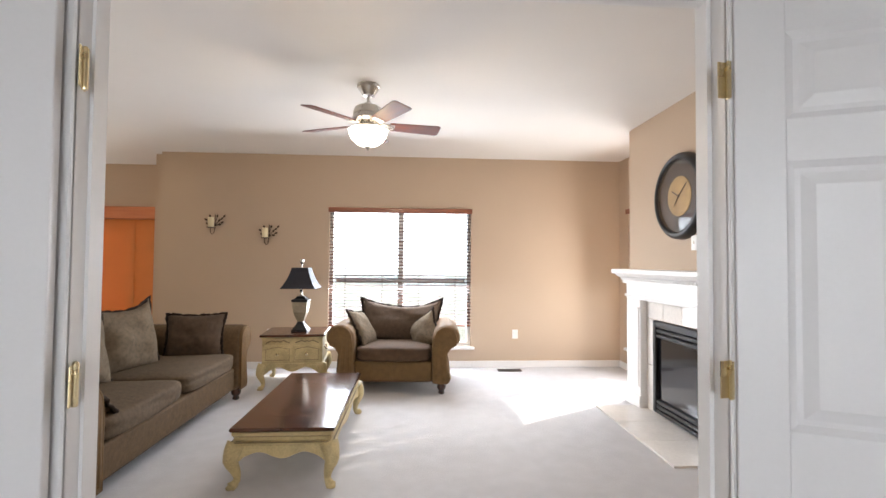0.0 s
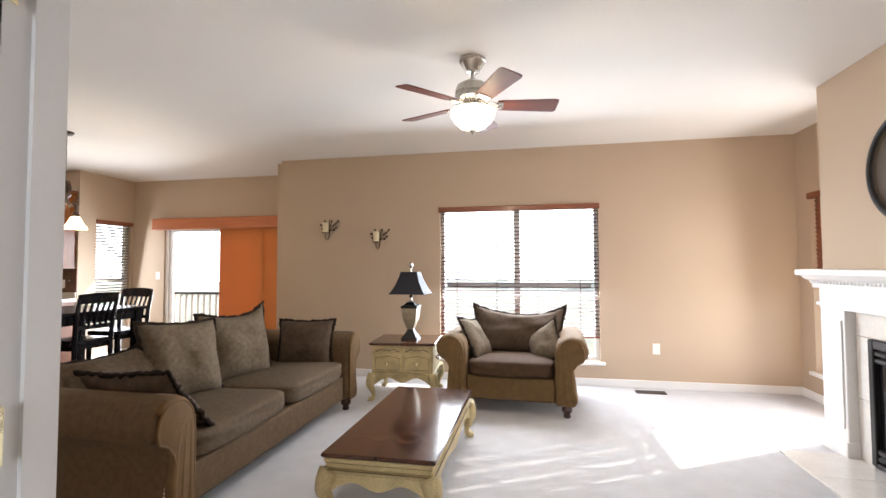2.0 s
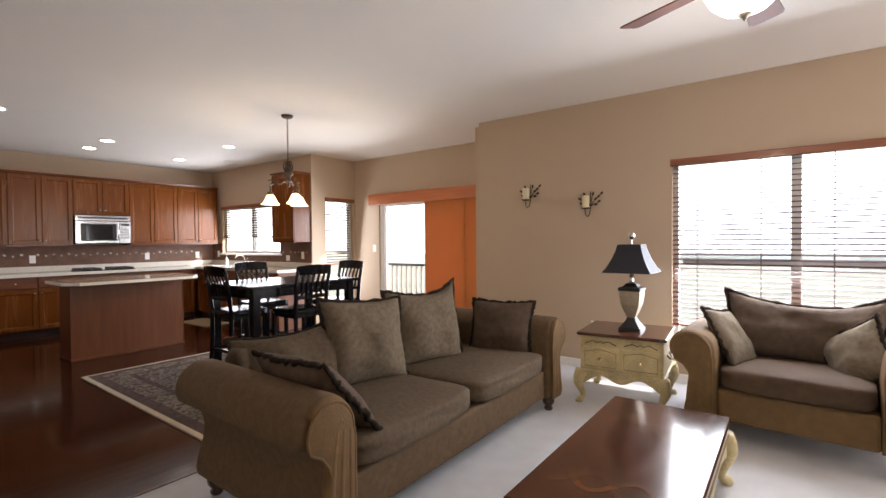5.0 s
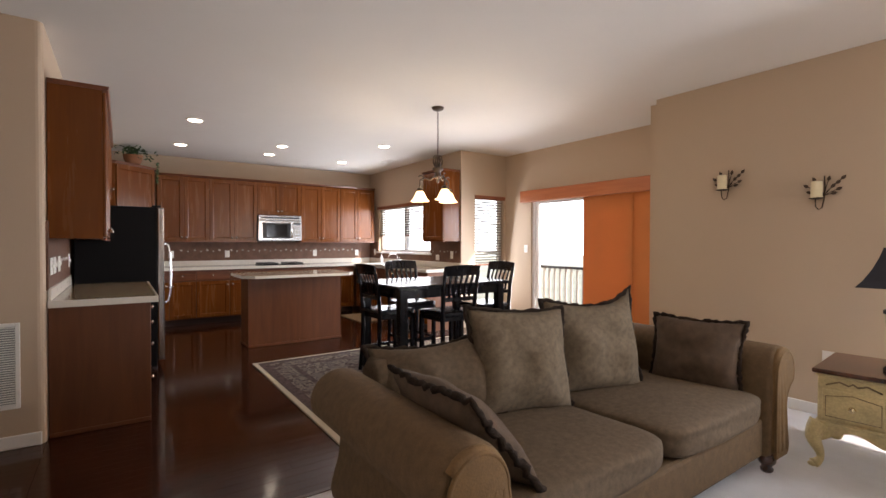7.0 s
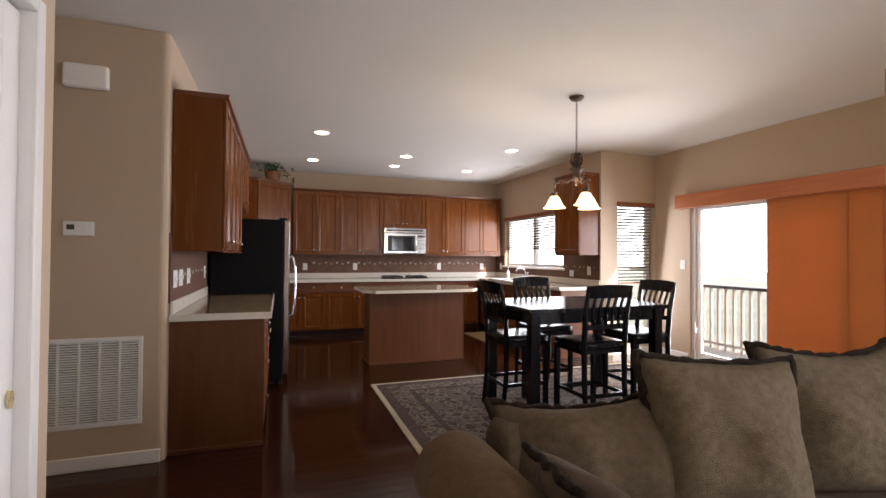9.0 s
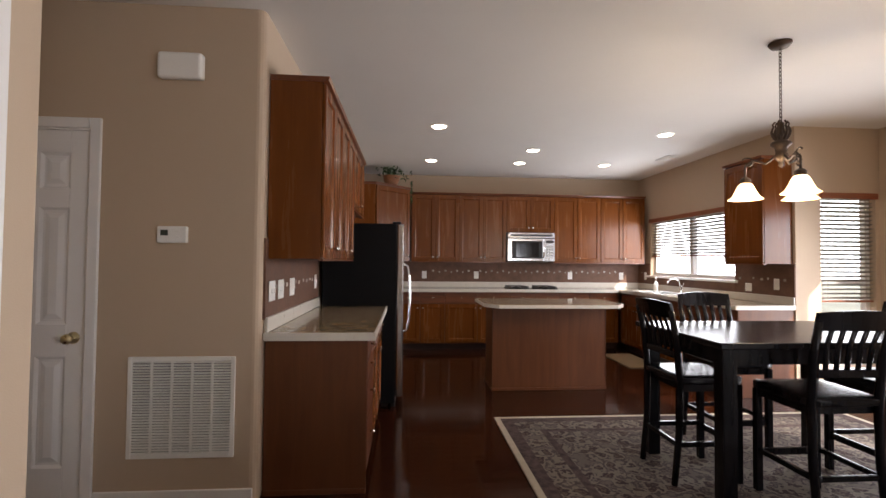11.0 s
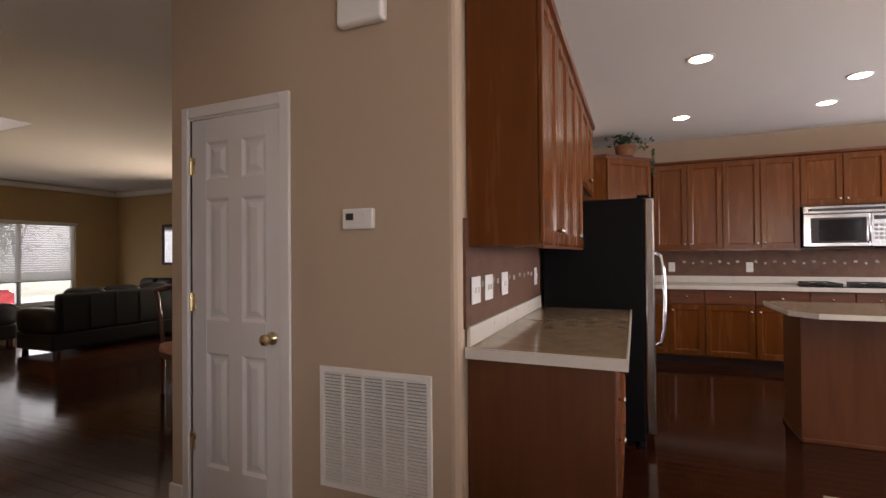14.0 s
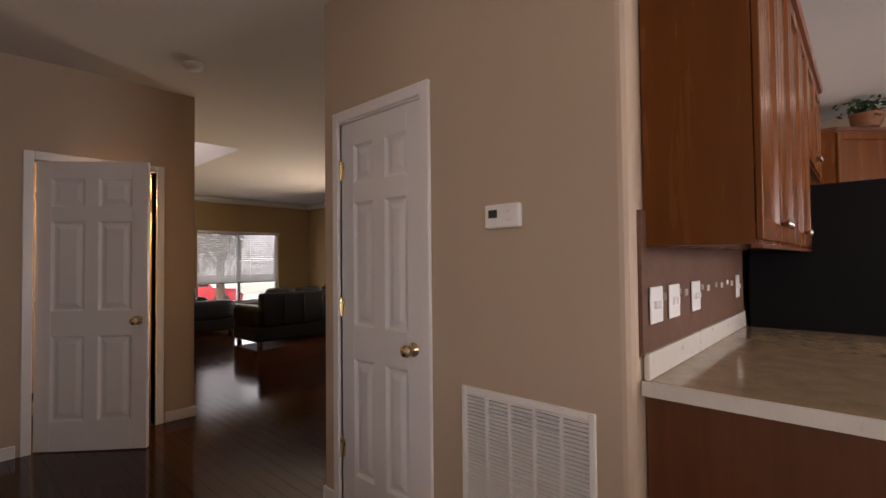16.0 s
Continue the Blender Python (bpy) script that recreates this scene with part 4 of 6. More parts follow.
_s.matrix_basis = pose(0, -0.007, -0.243, 24, 0, 0)

fv = thing("floor_register", (1.11, 6.10, 0), 0, "brown metal floor vent in the carpet", "vent")
part("rim", boxes(((-0.15, -0.055, 0.0), (0.15, -0.043, 0.008)), ((-0.15, 0.043, 0.0), (0.15, 0.055, 0.008)), ((-0.15, -0.043, 0), (-0.138, 0.043, 0.008)), ((0.138, -0.043, 0), (0.15, 0.043, 0.008))), IRON, fv)
part("well", B((-0.138, -0.043, 0.0005), (0.138, 0.043, 0.002)), DARKPL, fv)
for _i in range(12):
    part("slat", B((-0.13 + _i * 0.0226, -0.043, 0.002), (-0.122 + _i * 0.0226, 0.043, 0.007)), IRON, fv)
sm = thing("smoke_detector", (-4.46, -1.485, H), 0, "white round smoke detector on the ceiling", "smoke detector")
part("body", lathe([(0.068, 0), (0.068, -0.018), (0.055, -0.038), (0.0, -0.042)], 28), PLATE, sm, smooth=True)
part("grille", lathe([(0.058, -0.022), (0.060, -0.026), (0.057, -0.030)], 28), TRACK, sm)


# ---- seating ----
def turned_foot(parent, at, h=0.12, r=0.045):
    return part("foot", lathe([(r * 0.55, 0.0), (r * 0.7, 0.008), (r * 0.75, 0.02), (r * 0.55, 0.035), (r, 0.06), (r * 1.05, 0.085), (r * 0.8, 0.1), (r * 1.1, h)], 18, at), FOOTW, parent, "dark turned bun foot", smooth=True)


def arm_outline(side, x0, top=0.66):
    """Rolled arm in (x, z): inner face at x0, rolling outwards to side (+1 or -1)."""
    r, cx, cz = 0.130, 0.150, top - 0.130
    pts = [(0.0, 0.12), (0.0, cz - 0.05)]
    pts += [(cx - r * 1.08 * math.cos(radians(a)), cz + r * math.sin(radians(a))) for a in range(0, 215, 12)]
    pts += [(cx + 0.062, cz - 0.085), (cx + 0.018, cz - 0.135), (cx + 0.0, cz - 0.20), (cx + 0.008, cz - 0.28), (cx + 0.040, 0.21), (cx + 0.046, 0.17), (cx + 0.038, 0.135), (cx + 0.018, 0.12)]
    return [(x0 + side * x, z) for x, z in pts]


def arm_rib(side, x0, top, f):
    """One padded rib of the arm front, in (x, z): up the column and over into the scroll; f from 0 (inside) to 1."""
    r, cx, cz = 0.130, 0.150, top - 0.130
    rad = r * (0.90 - 0.72 * f)
    pts = []
    for k in range(9):
        t = k / 8
        z = 0.15 + (cz - 0.15) * t
        low = 0.022 + (cx + 0.030 - 0.022) * f
        pts.append((low + (cx - rad - low) * t ** 1.7, z))
    pts += [(cx - rad * math.cos(radians(a)), cz + rad * math.sin(radians(a))) for a in range(18, 150, 18)]
    return [(x0 + side * x, z) for x, z in pts]


def roll_arm_seat(name, at, rz, width, depth, seats, fabric, panel, label, category, arm_top=0.66, back_top=0.84, arms=None):
    """Front at local -y; inner width between the arms."""
    o = thing(name, at, rz, label, category)
    h, f, b = width / 2, -depth / 2, depth / 2
    part("seat_base", B((-h, f + 0.07, 0.12), (h, b - 0.04, 0.33), 0.02, 2), arms or fabric, o)
    bm = prism([(b - 0.27, 0.30), (b - 0.22, back_top - 0.06), (b - 0.17, back_top), (b - 0.08, back_top), (b - 0.03, back_top - 0.06), (b - 0.02, 0.12), (b - 0.27, 0.12)], -h - 0.02, h + 0.02, "X", bevel=0.03, seg=3)
    part("backrest", bm, fabric, o, auto=True)
    for s in (-1, 1):
        bm = prism(arm_outline(s, s * h, arm_top), f + 0.03, b - 0.05, "Y", bevel=0.04, seg=4)
        arm = part("armrest", bm, arms or fabric, o, auto=True)
        # front facing with its welt and nailheads
        inner = [(s * h + s * 0.02 + (x - s * h) * 0.80, 0.14 + (z - 0.14) * 0.955) for x, z in arm_outline(s, s * h, arm_top)]
        part("arm_front", prism(inner, f + 0.012, f + 0.034, "Y", bevel=0.008, seg=2), panel, arm, auto=True)
        ring = [(x, f + 0.018, z) for x, z in inner]
        part("welt", tube(ring, 0.008, 6, closed=True), panel, arm, smooth=True)
        for k in range(3):
            rib = [(x, f + 0.036, z) for x, z in arm_rib(s, s * h, arm_top, 0.14 + 0.34 * k)]
            part("rib", tube(rib, [0.030 - 0.010 * (i / (len(rib) - 1)) for i in range(len(rib))], 10), panel, arm, smooth=True)
        nail = part("nailhead", lathe([(0.0065, 0), (0.005, 0.003), (0.0, 0.005)], 8), BRASS, arm)
        spots = []
        for i in range(24):
            z = 0.17 + i * (arm_top - 0.33) / 23
            u = (z - 0.17) / (arm_top - 0.33)
            spots.append(pose(s * (h + 0.193 - 0.045 * math.sin(min(1.0, u * 1.4) * math.pi / 2) + 0.02 * max(0.0, u - 0.8) * 5), f + 0.052, z, 0, 90 * s, 0))
        nail.matrix_basis = spots[0]
        for m in spots[1:]:
            share("nailhead", nail, arm, m)
    sw = width / seats
    for i in range(seats):
        c = part("seat_cushion", cushion((sw - 0.012, depth - 0.25, 0.16), n=14, power=7.0, crown=0.012, seed=i * 3.1), fabric, o, smooth=True)
        c.matrix_basis = pose(-h + sw * (i + 0.5), f + 0.035 + (depth - 0.25) / 2, 0.395, -1.5, 0, 0)
    for x in (-h - 0.10, h + 0.10):
        for y in (f + 0.09, b - 0.10):
            turned_foot(o, (x, y, 0))
    return o


roll_arm_seat("sofa", (-2.30, 3.885, 0), 90, 1.95, 1.11, 2, SOFA, ARMF, "brown chenille two-cushion sofa with rolled arms", "sofa", 0.725, 0.755, SOFA_A)
roll_arm_seat("armchair", (-0.29, 5.53, 0), -3, 0.80, 1.0, 1, CARAM, ARMF, "wide brown armchair with caramel rolled arms", "armchair", 0.71, 0.78, ARMF)

# sofa pillows: back row, then toss pillows
pillow((-2.52, 3.17, 0.45), -26, -5, 70, 0.64, 0.42, 0.27, SOFA, 1.0, "brown back pillow slumped in the sofa corner", sag=0.03)
pillow((-2.40, 3.59, 0.435), -15, 3, 78, 0.60, 0.55, 0.28, SOFA_L, 2.0, "olive brown fringed back pillow on the sofa", sag=0.0)
pillow((-2.41, 4.19, 0.43), -14, 1, 72, 0.63, 0.56, 0.27, SOFA_L, 3.0, "olive brown fringed back pillow on the sofa", sag=0.02, ear=0.07)
pillow((-2.16, 4.76, 0.42), -13, 0, 10, 0.52, 0.44, 0.19, CHOC, 4.0, "dark chocolate throw pillow against the sofa arm", sag=0.0)
pillow((-2.11, 3.11, 0.46), 40, -3, -4, 0.60, 0.45, 0.18, CHOC, 5.0, "dark chocolate throw pillow leaning on the sofa arm", sag=0.0)
# armchair pillows
pillow((-0.27, 5.66, 0.43), -16, 3, 0, 0.96, 0.50, 0.26, CHOC, 6.0, "wide brown back pillow in the armchair", sag=0.06, ear=0.05)
pillow((-0.56, 5.40, 0.44), -32, 8, 72, 0.42, 0.44, 0.14, SOFA_L, 7.0, "olive throw pillow against the armchair arm", sag=0.0)
pillow((0.05, 5.36, 0.42), -24, -34, -34, 0.40, 0.40, 0.15, SOFA_L, 8.0, "olive throw pillow against the armchair arm", sag=0.0)


# ---- painted tables ----
def cabriole(parent, x, y, h, sx, sy, r=0.034):
    d = 0.7071
    pts, rad = [], []
    for k in range(13):
        t = k / 12
        z = h * (1 - t)
        off = 0.030 * math.sin(t * math.pi * 0.9) * (1 - t) * 2.2 - 0.022 * math.sin(max(0, t - 0.35) / 0.65 * math.pi) + 0.034 * max(0, t - 0.82) / 0.18
        pts.append((x + sx * d * off, y + sy * d * off, max(z, 0.012)))
        rad.append(r * (1.25 - 0.85 * min(1, t * 1.25)) + (0.012 * max(0, t - 0.8) / 0.2))
    bm = tube(pts, rad, 10)
    lathe([(0.012, 0.0), (0.024, 0.003), (0.027, 0.012), (0.018, 0.022), (0.0, 0.024)], 12, (pts[-1][0], pts[-1][1], 0), bm)
    return part("leg", bm, CREAMP, parent, "antiqued cabriole leg", smooth=True)


def scallop(x0, x1, z_top, z_low, drop=0.035, n=40):
    pts = [(x1, z_top), (x0, z_top)]
    for i in range(n + 1):
        t = i / n
        s = abs(2 * t - 1)
        z = z_low + drop * (0.55 - 0.55 * math.cos(4 * math.pi * t)) * (1 - 0.5 * s ** 4) - (0.03 * max(0, s - 0.8) / 0.2)
        pts.append((x0 + (x1 - x0) * t, z))
    return pts


ct = thing("coffee_table", (-0.885, 3.815, 0), 0, "cream painted coffee table with inlaid cherry top", "coffee table")
part("tabletop", boxes(((-0.31, -0.70, 0.336), (0.31, 0.70, 0.360)), bevel=0.008), BURL, ct, "glossy burl cherry top")
# inlaid bands: crossing ogees at both ends
def ribbon(pts, w, z):
    bm = bmesh.new()
    rows = []
    for i, (x, y) in enumerate(pts):
        q, p = pts[min(i + 1, len(pts) - 1)], pts[max(i - 1, 0)]
        d = Vector((q[0] - p[0], q[1] - p[1])).normalized() * (w / 2)
        rows.append([bm.verts.new(v) for v in ((x - d.y, y + d.x, z), (x + d.y, y - d.x, z))])
    for p, q in zip(rows, rows[1:]):
        bm.faces.new((p[0], p[1], q[1], q[0]))
    return bm


for _y in (-0.40, 0.40):
    for _s in (-1, 1):
        _p = [(-0.23 + 0.02 * k, _y + _s * 0.075 * math.cos(math.pi * k / 8)) for k in range(24)]
        part("inlay", ribbon(_p, 0.030, 0.3606 + 0.0003 * (_s > 0)), BURL_X, ct, "paler inlaid band")
part("moulding", boxes(((-0.298, -0.688, 0.308), (0.298, 0.688, 0.336)), ((-0.288, -0.676, 0.276), (0.288, 0.676, 0.308)), ((-0.302, -0.690, 0.256), (0.302, 0.690, 0.276)), bevel=0.008), CREAMP, ct)
part("line", boxes(((-0.3035, -0.6915, 0.2715), (0.3035, 0.6915, 0.2745)), ((-0.290, -0.678, 0.3045), (0.290, 0.678, 0.3075))), CREAMD, ct, "dark antiqued line")
for _y in (-0.688, 0.67):
    part("apron", prism(scallop(-0.275, 0.275, 0.258, 0.178), _y, _y + 0.018, "Y", bevel=0.003), CREAMP, ct)
for _x in (-0.294, 0.276):
    part("apron", prism(scallop(-0.665, 0.665, 0.258, 0.178), _x, _x + 0.018, "X", bevel=0.003), CREAMP, ct)
for _x in (-1, 1):
    for _y in (-1, 1):
        cabriole(ct, _x * 0.272, _y * 0.662, 0.257, _x, _y, 0.048)

et = thing("end_table", (-1.415, 5.60, 0), 5, "cream painted end table with two drawers", "end table")
part("tabletop", B((-0.335, -0.31, 0.552), (0.335, 0.31, 0.577), 0.008, 2), BURL, et, "glossy cherry top")
part("case", boxes(((-0.31, -0.285, 0.27), (0.31, 0.285, 0.552)), ((-0.322, -0.297, 0.255), (0.322, 0.297, 0.275)), ((-0.32, -0.295, 0.535), (0.32, 0.295, 0.552)), bevel=0.005), CREAMP, et)
for _x in (-0.15, 0.15):
    dw = part("drawer", B((_x - 0.138, -0.297, 0.29), (_x + 0.138, -0.284, 0.465), 0.005), CREAMP, et)
    part("drawer_line", tube([(_x - 0.12, -0.2985, 0.31), (_x + 0.12, -0.2985, 0.31), (_x + 0.12, -0.2985, 0.425), (_x, -0.2985, 0.448), (_x - 0.12, -0.2985, 0.425)], 0.003, 5, closed=True), CREAMD, dw)
    part("drawer_knob", lathe([(0.008, 0), (0.007, 0.01), (0.017, 0.018), (0.013, 0.026), (0, 0.028)], 14), BRASS, dw).matrix_basis = pose(_x, -0.297, 0.375, 90, 0, 0)
    part("carving", tube([(_x - 0.12, -0.288, 0.488), (_x - 0.06, -0.29, 0.515), (_x - 0.02, -0.29, 0.50), (_x, -0.294, 0.515), (_x + 0.02, -0.29, 0.50), (_x + 0.06, -0.29, 0.515), (_x + 0.12, -0.288, 0.488)], 0.005, 6), CREAMD, et, "carved dark swag", smooth=True)
part("apron", prism(scallop(-0.29, 0.29, 0.258, 0.185, 0.045), -0.293, -0.275, "Y", bevel=0.003), CREAMP, et)
for _x in (-0.308, 0.29):
    part("apron", prism(scallop(-0.27, 0.27, 0.258, 0.19, 0.04), _x, _x + 0.018, "X", bevel=0.003), CREAMP, et)
part("side_pull", tube([(0.312, -0.07, 0.41), (0.33, -0.05, 0.38), (0.335, 0.0, 0.37), (0.33, 0.05, 0.38), (0.312, 0.07, 0.41)], 0.007, 8), IRON, et, "dark bail handle", smooth=True)
for _x in (-1, 1):
    for _y in (-1, 1):
        cabriole(et, _x * 0.30, _y * 0.275, 0.255, _x, _y, 0.044)

lp = thing("table_lamp", (-1.375, 5.60, 0.577), 0, "urn table lamp with navy bell shade", "lamp")
part("base", lathe([(0.115, 0.0), (0.115, 0.018), (0.098, 0.03), (0.055, 0.075), (0.042, 0.10)], square=True), BLACKM, lp, "dark square foot")
part("urn", lathe([(0.042, 0.10), (0.062, 0.135), (0.094, 0.20), (0.107, 0.27), (0.108, 0.31)], square=True), SILVER, lp, "silver leaf urn body")
part("collar", lathe([(0.108, 0.31), (0.118, 0.315), (0.118, 0.335), (0.08, 0.345), (0.045, 0.37)], square=True), BLACKM, lp)
part("neck", lathe([(0.03, 0.37), (0.016, 0.385), (0.012, 0.41), (0.02, 0.42), (0.012, 0.44), (0.006, 0.44), (0.006, 0.72)], 14), NICKEL, lp)
sb = lathe([(0.255, 0.455), (0.215, 0.495), (0.17, 0.56), (0.135, 0.63), (0.12, 0.675)], square=True)
bmesh.ops.delete(sb, geom=[f for f in sb.faces if abs(f.normal.z) > 0.95], context="FACES_ONLY")
bmesh.ops.solidify(sb, geom=sb.faces, thickness=0.004)
part("shade", sb, SHADEF, lp, "navy fabric bell shade")
part("finial", lathe([(0.008, 0.715), (0.012, 0.725), (0.022, 0.735), (0.024, 0.75), (0.015, 0.765), (0, 0.768)], 14), NICKEL, lp, smooth=True)
part("spider", boxes(((-0.085, -0.003, 0.668), (0.085, 0.003, 0.673)), ((-0.003, -0.085, 0.662), (0.003, 0.085, 0.667))), NICKEL, lp)


for _o in lp.children:
    _o.matrix_basis = Matrix.Diagonal((1.06, 1.06, 1.05, 1.0))


# ---- wall sconces ----
def sconce(at, label):
    o = thing("candle_sconce", at, 0, label, "sconce", "pair of candle sconces")
    part("stem", tube([(0.0, -0.012, 0.10), (0.004, -0.014, 0.02), (0.0, -0.012, -0.07), (-0.012, -0.016, -0.14), (-0.03, -0.025, -0.155), (-0.045, -0.035, -0.13), (-0.045, -0.045, -0.075)], 0.0045, 6), IRON, o, smooth=True)
    part("candle_cup", lathe([(0.02, -0.078), (0.045, -0.072), (0.047, -0.066)], 18, (-0.035, -0.055, 0)), IRON, o)
    part("candle", lathe([(0.036, -0.066), (0.036, 0.055), (0.030, 0.058), (0.0, 0.05)], 20, (-0.035, -0.055, 0)), WAX, o, "ivory pillar candle")
    rnd = random.Random(3)
    for x, z in ((-0.11, 0.03), (-0.09, -0.02), (-0.06, 0.075), (0.03, 0.075), (0.055, 0.02), (0.085, 0.045), (0.115, 0.075), (0.09, -0.005), (0.06, -0.035)):
        tw = part("twig", tube([(0.0, -0.012, -0.05), (x * 0.4, -0.018, (z - 0.05) * 0.5), (x, -0.02, z)], 0.0028, 5), IRON, o, smooth=True)
        lf = lathe([(0.0, -0.022), (0.014, -0.006), (0.012, 0.008), (0.0, 0.024)], 6)
        part("leaf", lf, IRON, tw).matrix_basis = pose(x, -0.021, z, 0, math.degrees(math.atan2(x, z + 0.05)), 0) @ Matrix.Diagonal((1, 0.35, 1, 1))
    return o


sconce((-2.625, 6.29, 1.845), "iron leaf sconce with ivory candle on the wall")
sconce((-1.955, 6.29, 1.72), "iron leaf sconce with ivory candle on the wall")

# ---- ceiling fan ----
fan = thing("ceiling_fan", (-0.475, 3.865, 0), 0, "brushed nickel ceiling fan with five walnut blades", "ceiling fan")
part("canopy", lathe([(0.088, H), (0.088, H - 0.018), (0.080, H - 0.022), (0.078, H - 0.036), (0.052, H - 0.072), (0.048, H - 0.085), (0.022, H - 0.092)], 36), NICKEL, fan, auto=True)
part("downrod", lathe([(0.013, H - 0.09), (0.013, 2.595), (0.03, 2.59), (0.03, 2.565)], 16), NICKEL, fan)
part("motor", lathe([(0.03, 2.570), (0.08, 2.564), (0.105, 2.548), (0.116, 2.515), (0.118, 2.500), (0.108, 2.494), (0.108, 2.486), (0.118, 2.480), (0.118, 2.458), (0.10, 2.440), (0.06, 2.425), (0.06, 2.400), (0.095, 2.392), (0.10, 2.372), (0.05, 2.362)], 40), NICKEL, fan, auto=True)
for _k in range(5):
    a = 12 + 72 * _k
    tilt_ = pose(0, 0, 2.412, 0, 0, a) @ pose(0, 0, 0, -13, 0, 0)
    bm = boxes(((0.165, -0.042, -0.003), (0.205, 0.042, 0.003)), bevel=0.002)
    for _s in (-1, 1):
        tube([(0.085, _s * 0.010, 0.012), (0.115, _s * 0.034, 0.004), (0.145, _s * 0.036, 0.0), (0.175, _s * 0.018, 0.0)], [0.008, 0.008, 0.007, 0.007], 8, bm)
    iron = part("blade_iron", bm, NICKEL, fan, "nickel blade bracket", auto=True)
    iron.matrix_basis = tilt_
    out = [(0.165, -0.052), (0.19, -0.058), (0.543, -0.075), (0.565, -0.067), (0.570, -0.05), (0.570, 0.05), (0.565, 0.067), (0.543, 0.075), (0.19, 0.058), (0.165, 0.052)]
    part("blade", prism(out, 0.003, 0.010, "Z", bevel=0.002, seg=1), BLADE, fan, "walnut fan blade").matrix_basis = tilt_
bo = part("light_bowl", lathe([(0.142, 2.382), (0.150, 2.374), (0.146, 2.345), (0.125, 2.305), (0.085, 2.268), (0.04, 2.252), (0.012, 2.250)], 40), BOWL, fan, "glowing frosted glass bowl", smooth=True)
bo.visible_shadow = False
part("bowl_finial", lathe([(0.018, 2.253), (0.026, 2.244), (0.014, 2.232), (0.007, 2.222), (0.0, 2.214)], 14), NICKEL, fan, smooth=True)
bulb("fan_bulb", (-0.475, 3.865, 2.335), 12, 0.05)

# ---- chandelier over the dining table ----
chd = thing("chandelier", (-4.765, 4.665, 0), 0, "three-light bronze chandelier with amber glass shades", "chandelier")
part("canopy", lathe([(0.065, H), (0.065, H - 0.008), (0.05, H - 0.028), (0.012, H - 0.035)], 24), IRON, chd, smooth=True)
for _i in range(20):
    z = H - 0.04 - 0.024 * _i
    ring = [(0.008 * math.cos(a), 0, z - 0.012 + 0.017 * math.sin(a)) for a in [2 * math.pi * k / 8 for k in range(8)]]
    part("chain_link", tube(ring, 0.0025, 5, closed=True), IRON, chd).matrix_basis = pose(0, 0, 0, 0, 0, 90 * (_i % 2))
part("column", lathe([(0.006, 2.23), (0.016, 2.21), (0.010, 2.17), (0.016, 2.12), (0.055, 2.095), (0.058, 2.082), (0.034, 2.06), (0.030, 2.03), (0.042, 2.005), (0.022, 1.985), (0.012, 1.965), (0.018, 1.952), (0.0, 1.935)], 20), IRON, chd, smooth=True)
for _k in range(6):
    a = radians(60 * _k)
    pts = [((0.014 + 0.034 * math.sin(math.pi * t / 8) + 0.016 * (t > 6)) * math.cos(a), (0.014 + 0.034 * math.sin(math.pi * t / 8) + 0.016 * (t > 6)) * math.sin(a), 2.10 + 0.016 * t) for t in range(9)]
    part("leaf_scroll", tube(pts, [0.009, 0.010, 0.010, 0.009, 0.008, 0.007, 0.006, 0.005, 0.006], 6), IRON, chd, smooth=True)
for _k in range(3):
    a = radians(-12 + 120 * _k)
    arm = part("arm", tube([(0.02 * math.cos(a), 0.02 * math.sin(a), 2.02), (0.08 * math.cos(a), 0.08 * math.sin(a), 1.97), (0.15 * math.cos(a), 0.15 * math.sin(a), 2.0), (0.19 * math.cos(a), 0.19 * math.sin(a), 1.965), (0.19 * math.cos(a), 0.19 * math.sin(a), 1.875)], 0.0075, 8), IRON, chd, smooth=True)
    curl = []
    for k in range(13):
        w, q = 0.6 + 5.4 * k / 12, 0.040 - 0.0024 * k
        curl.append(((0.175 + q * math.cos(w)) * math.cos(a), (0.175 + q * math.cos(w)) * math.sin(a), 1.985 + q * math.sin(w)))
    part("scroll", tube(curl, 0.0055, 6), IRON, arm, smooth=True)
    part("socket", lathe([(0.012, 1.895), (0.032, 1.880), (0.030, 1.848)], 14, (0.19 * math.cos(a), 0.19 * math.sin(a), 0)), IRON, arm)
    cup = lathe([(0.026, 1.857), (0.042, 1.842), (0.058, 1.805), (0.074, 1.770), (0.098, 1.748)], 32, (0.19 * math.cos(a), 0.19 * math.sin(a), 0))
    for v in cup.verts:
        c = Vector((0.19 * math.cos(a), 0.19 * math.sin(a)))
        d = Vector((v.co.x, v.co.y)) - c
        k = 1 + 0.05 * (1.857 - v.co.z) / 0.11 * math.cos(8 * math.atan2(d.y, d.x))
        v.co.x, v.co.y = c.x + d.x * k, c.y + d.y * k
    bmesh.ops.delete(cup, geom=[f for f in cup.faces if len(f.verts) > 4 and f.calc_center_median().z < 1.78], context="FACES_ONLY")
    co = part("glass_shade", cup, CUP, arm, "glowing amber glass bell", smooth=True)
    co.visible_shadow = False
    bulb("chandelier_bulb", (-4.765 + 0.19 * math.cos(a), 4.665 + 0.19 * math.sin(a), 1.80), 5, 0.025)

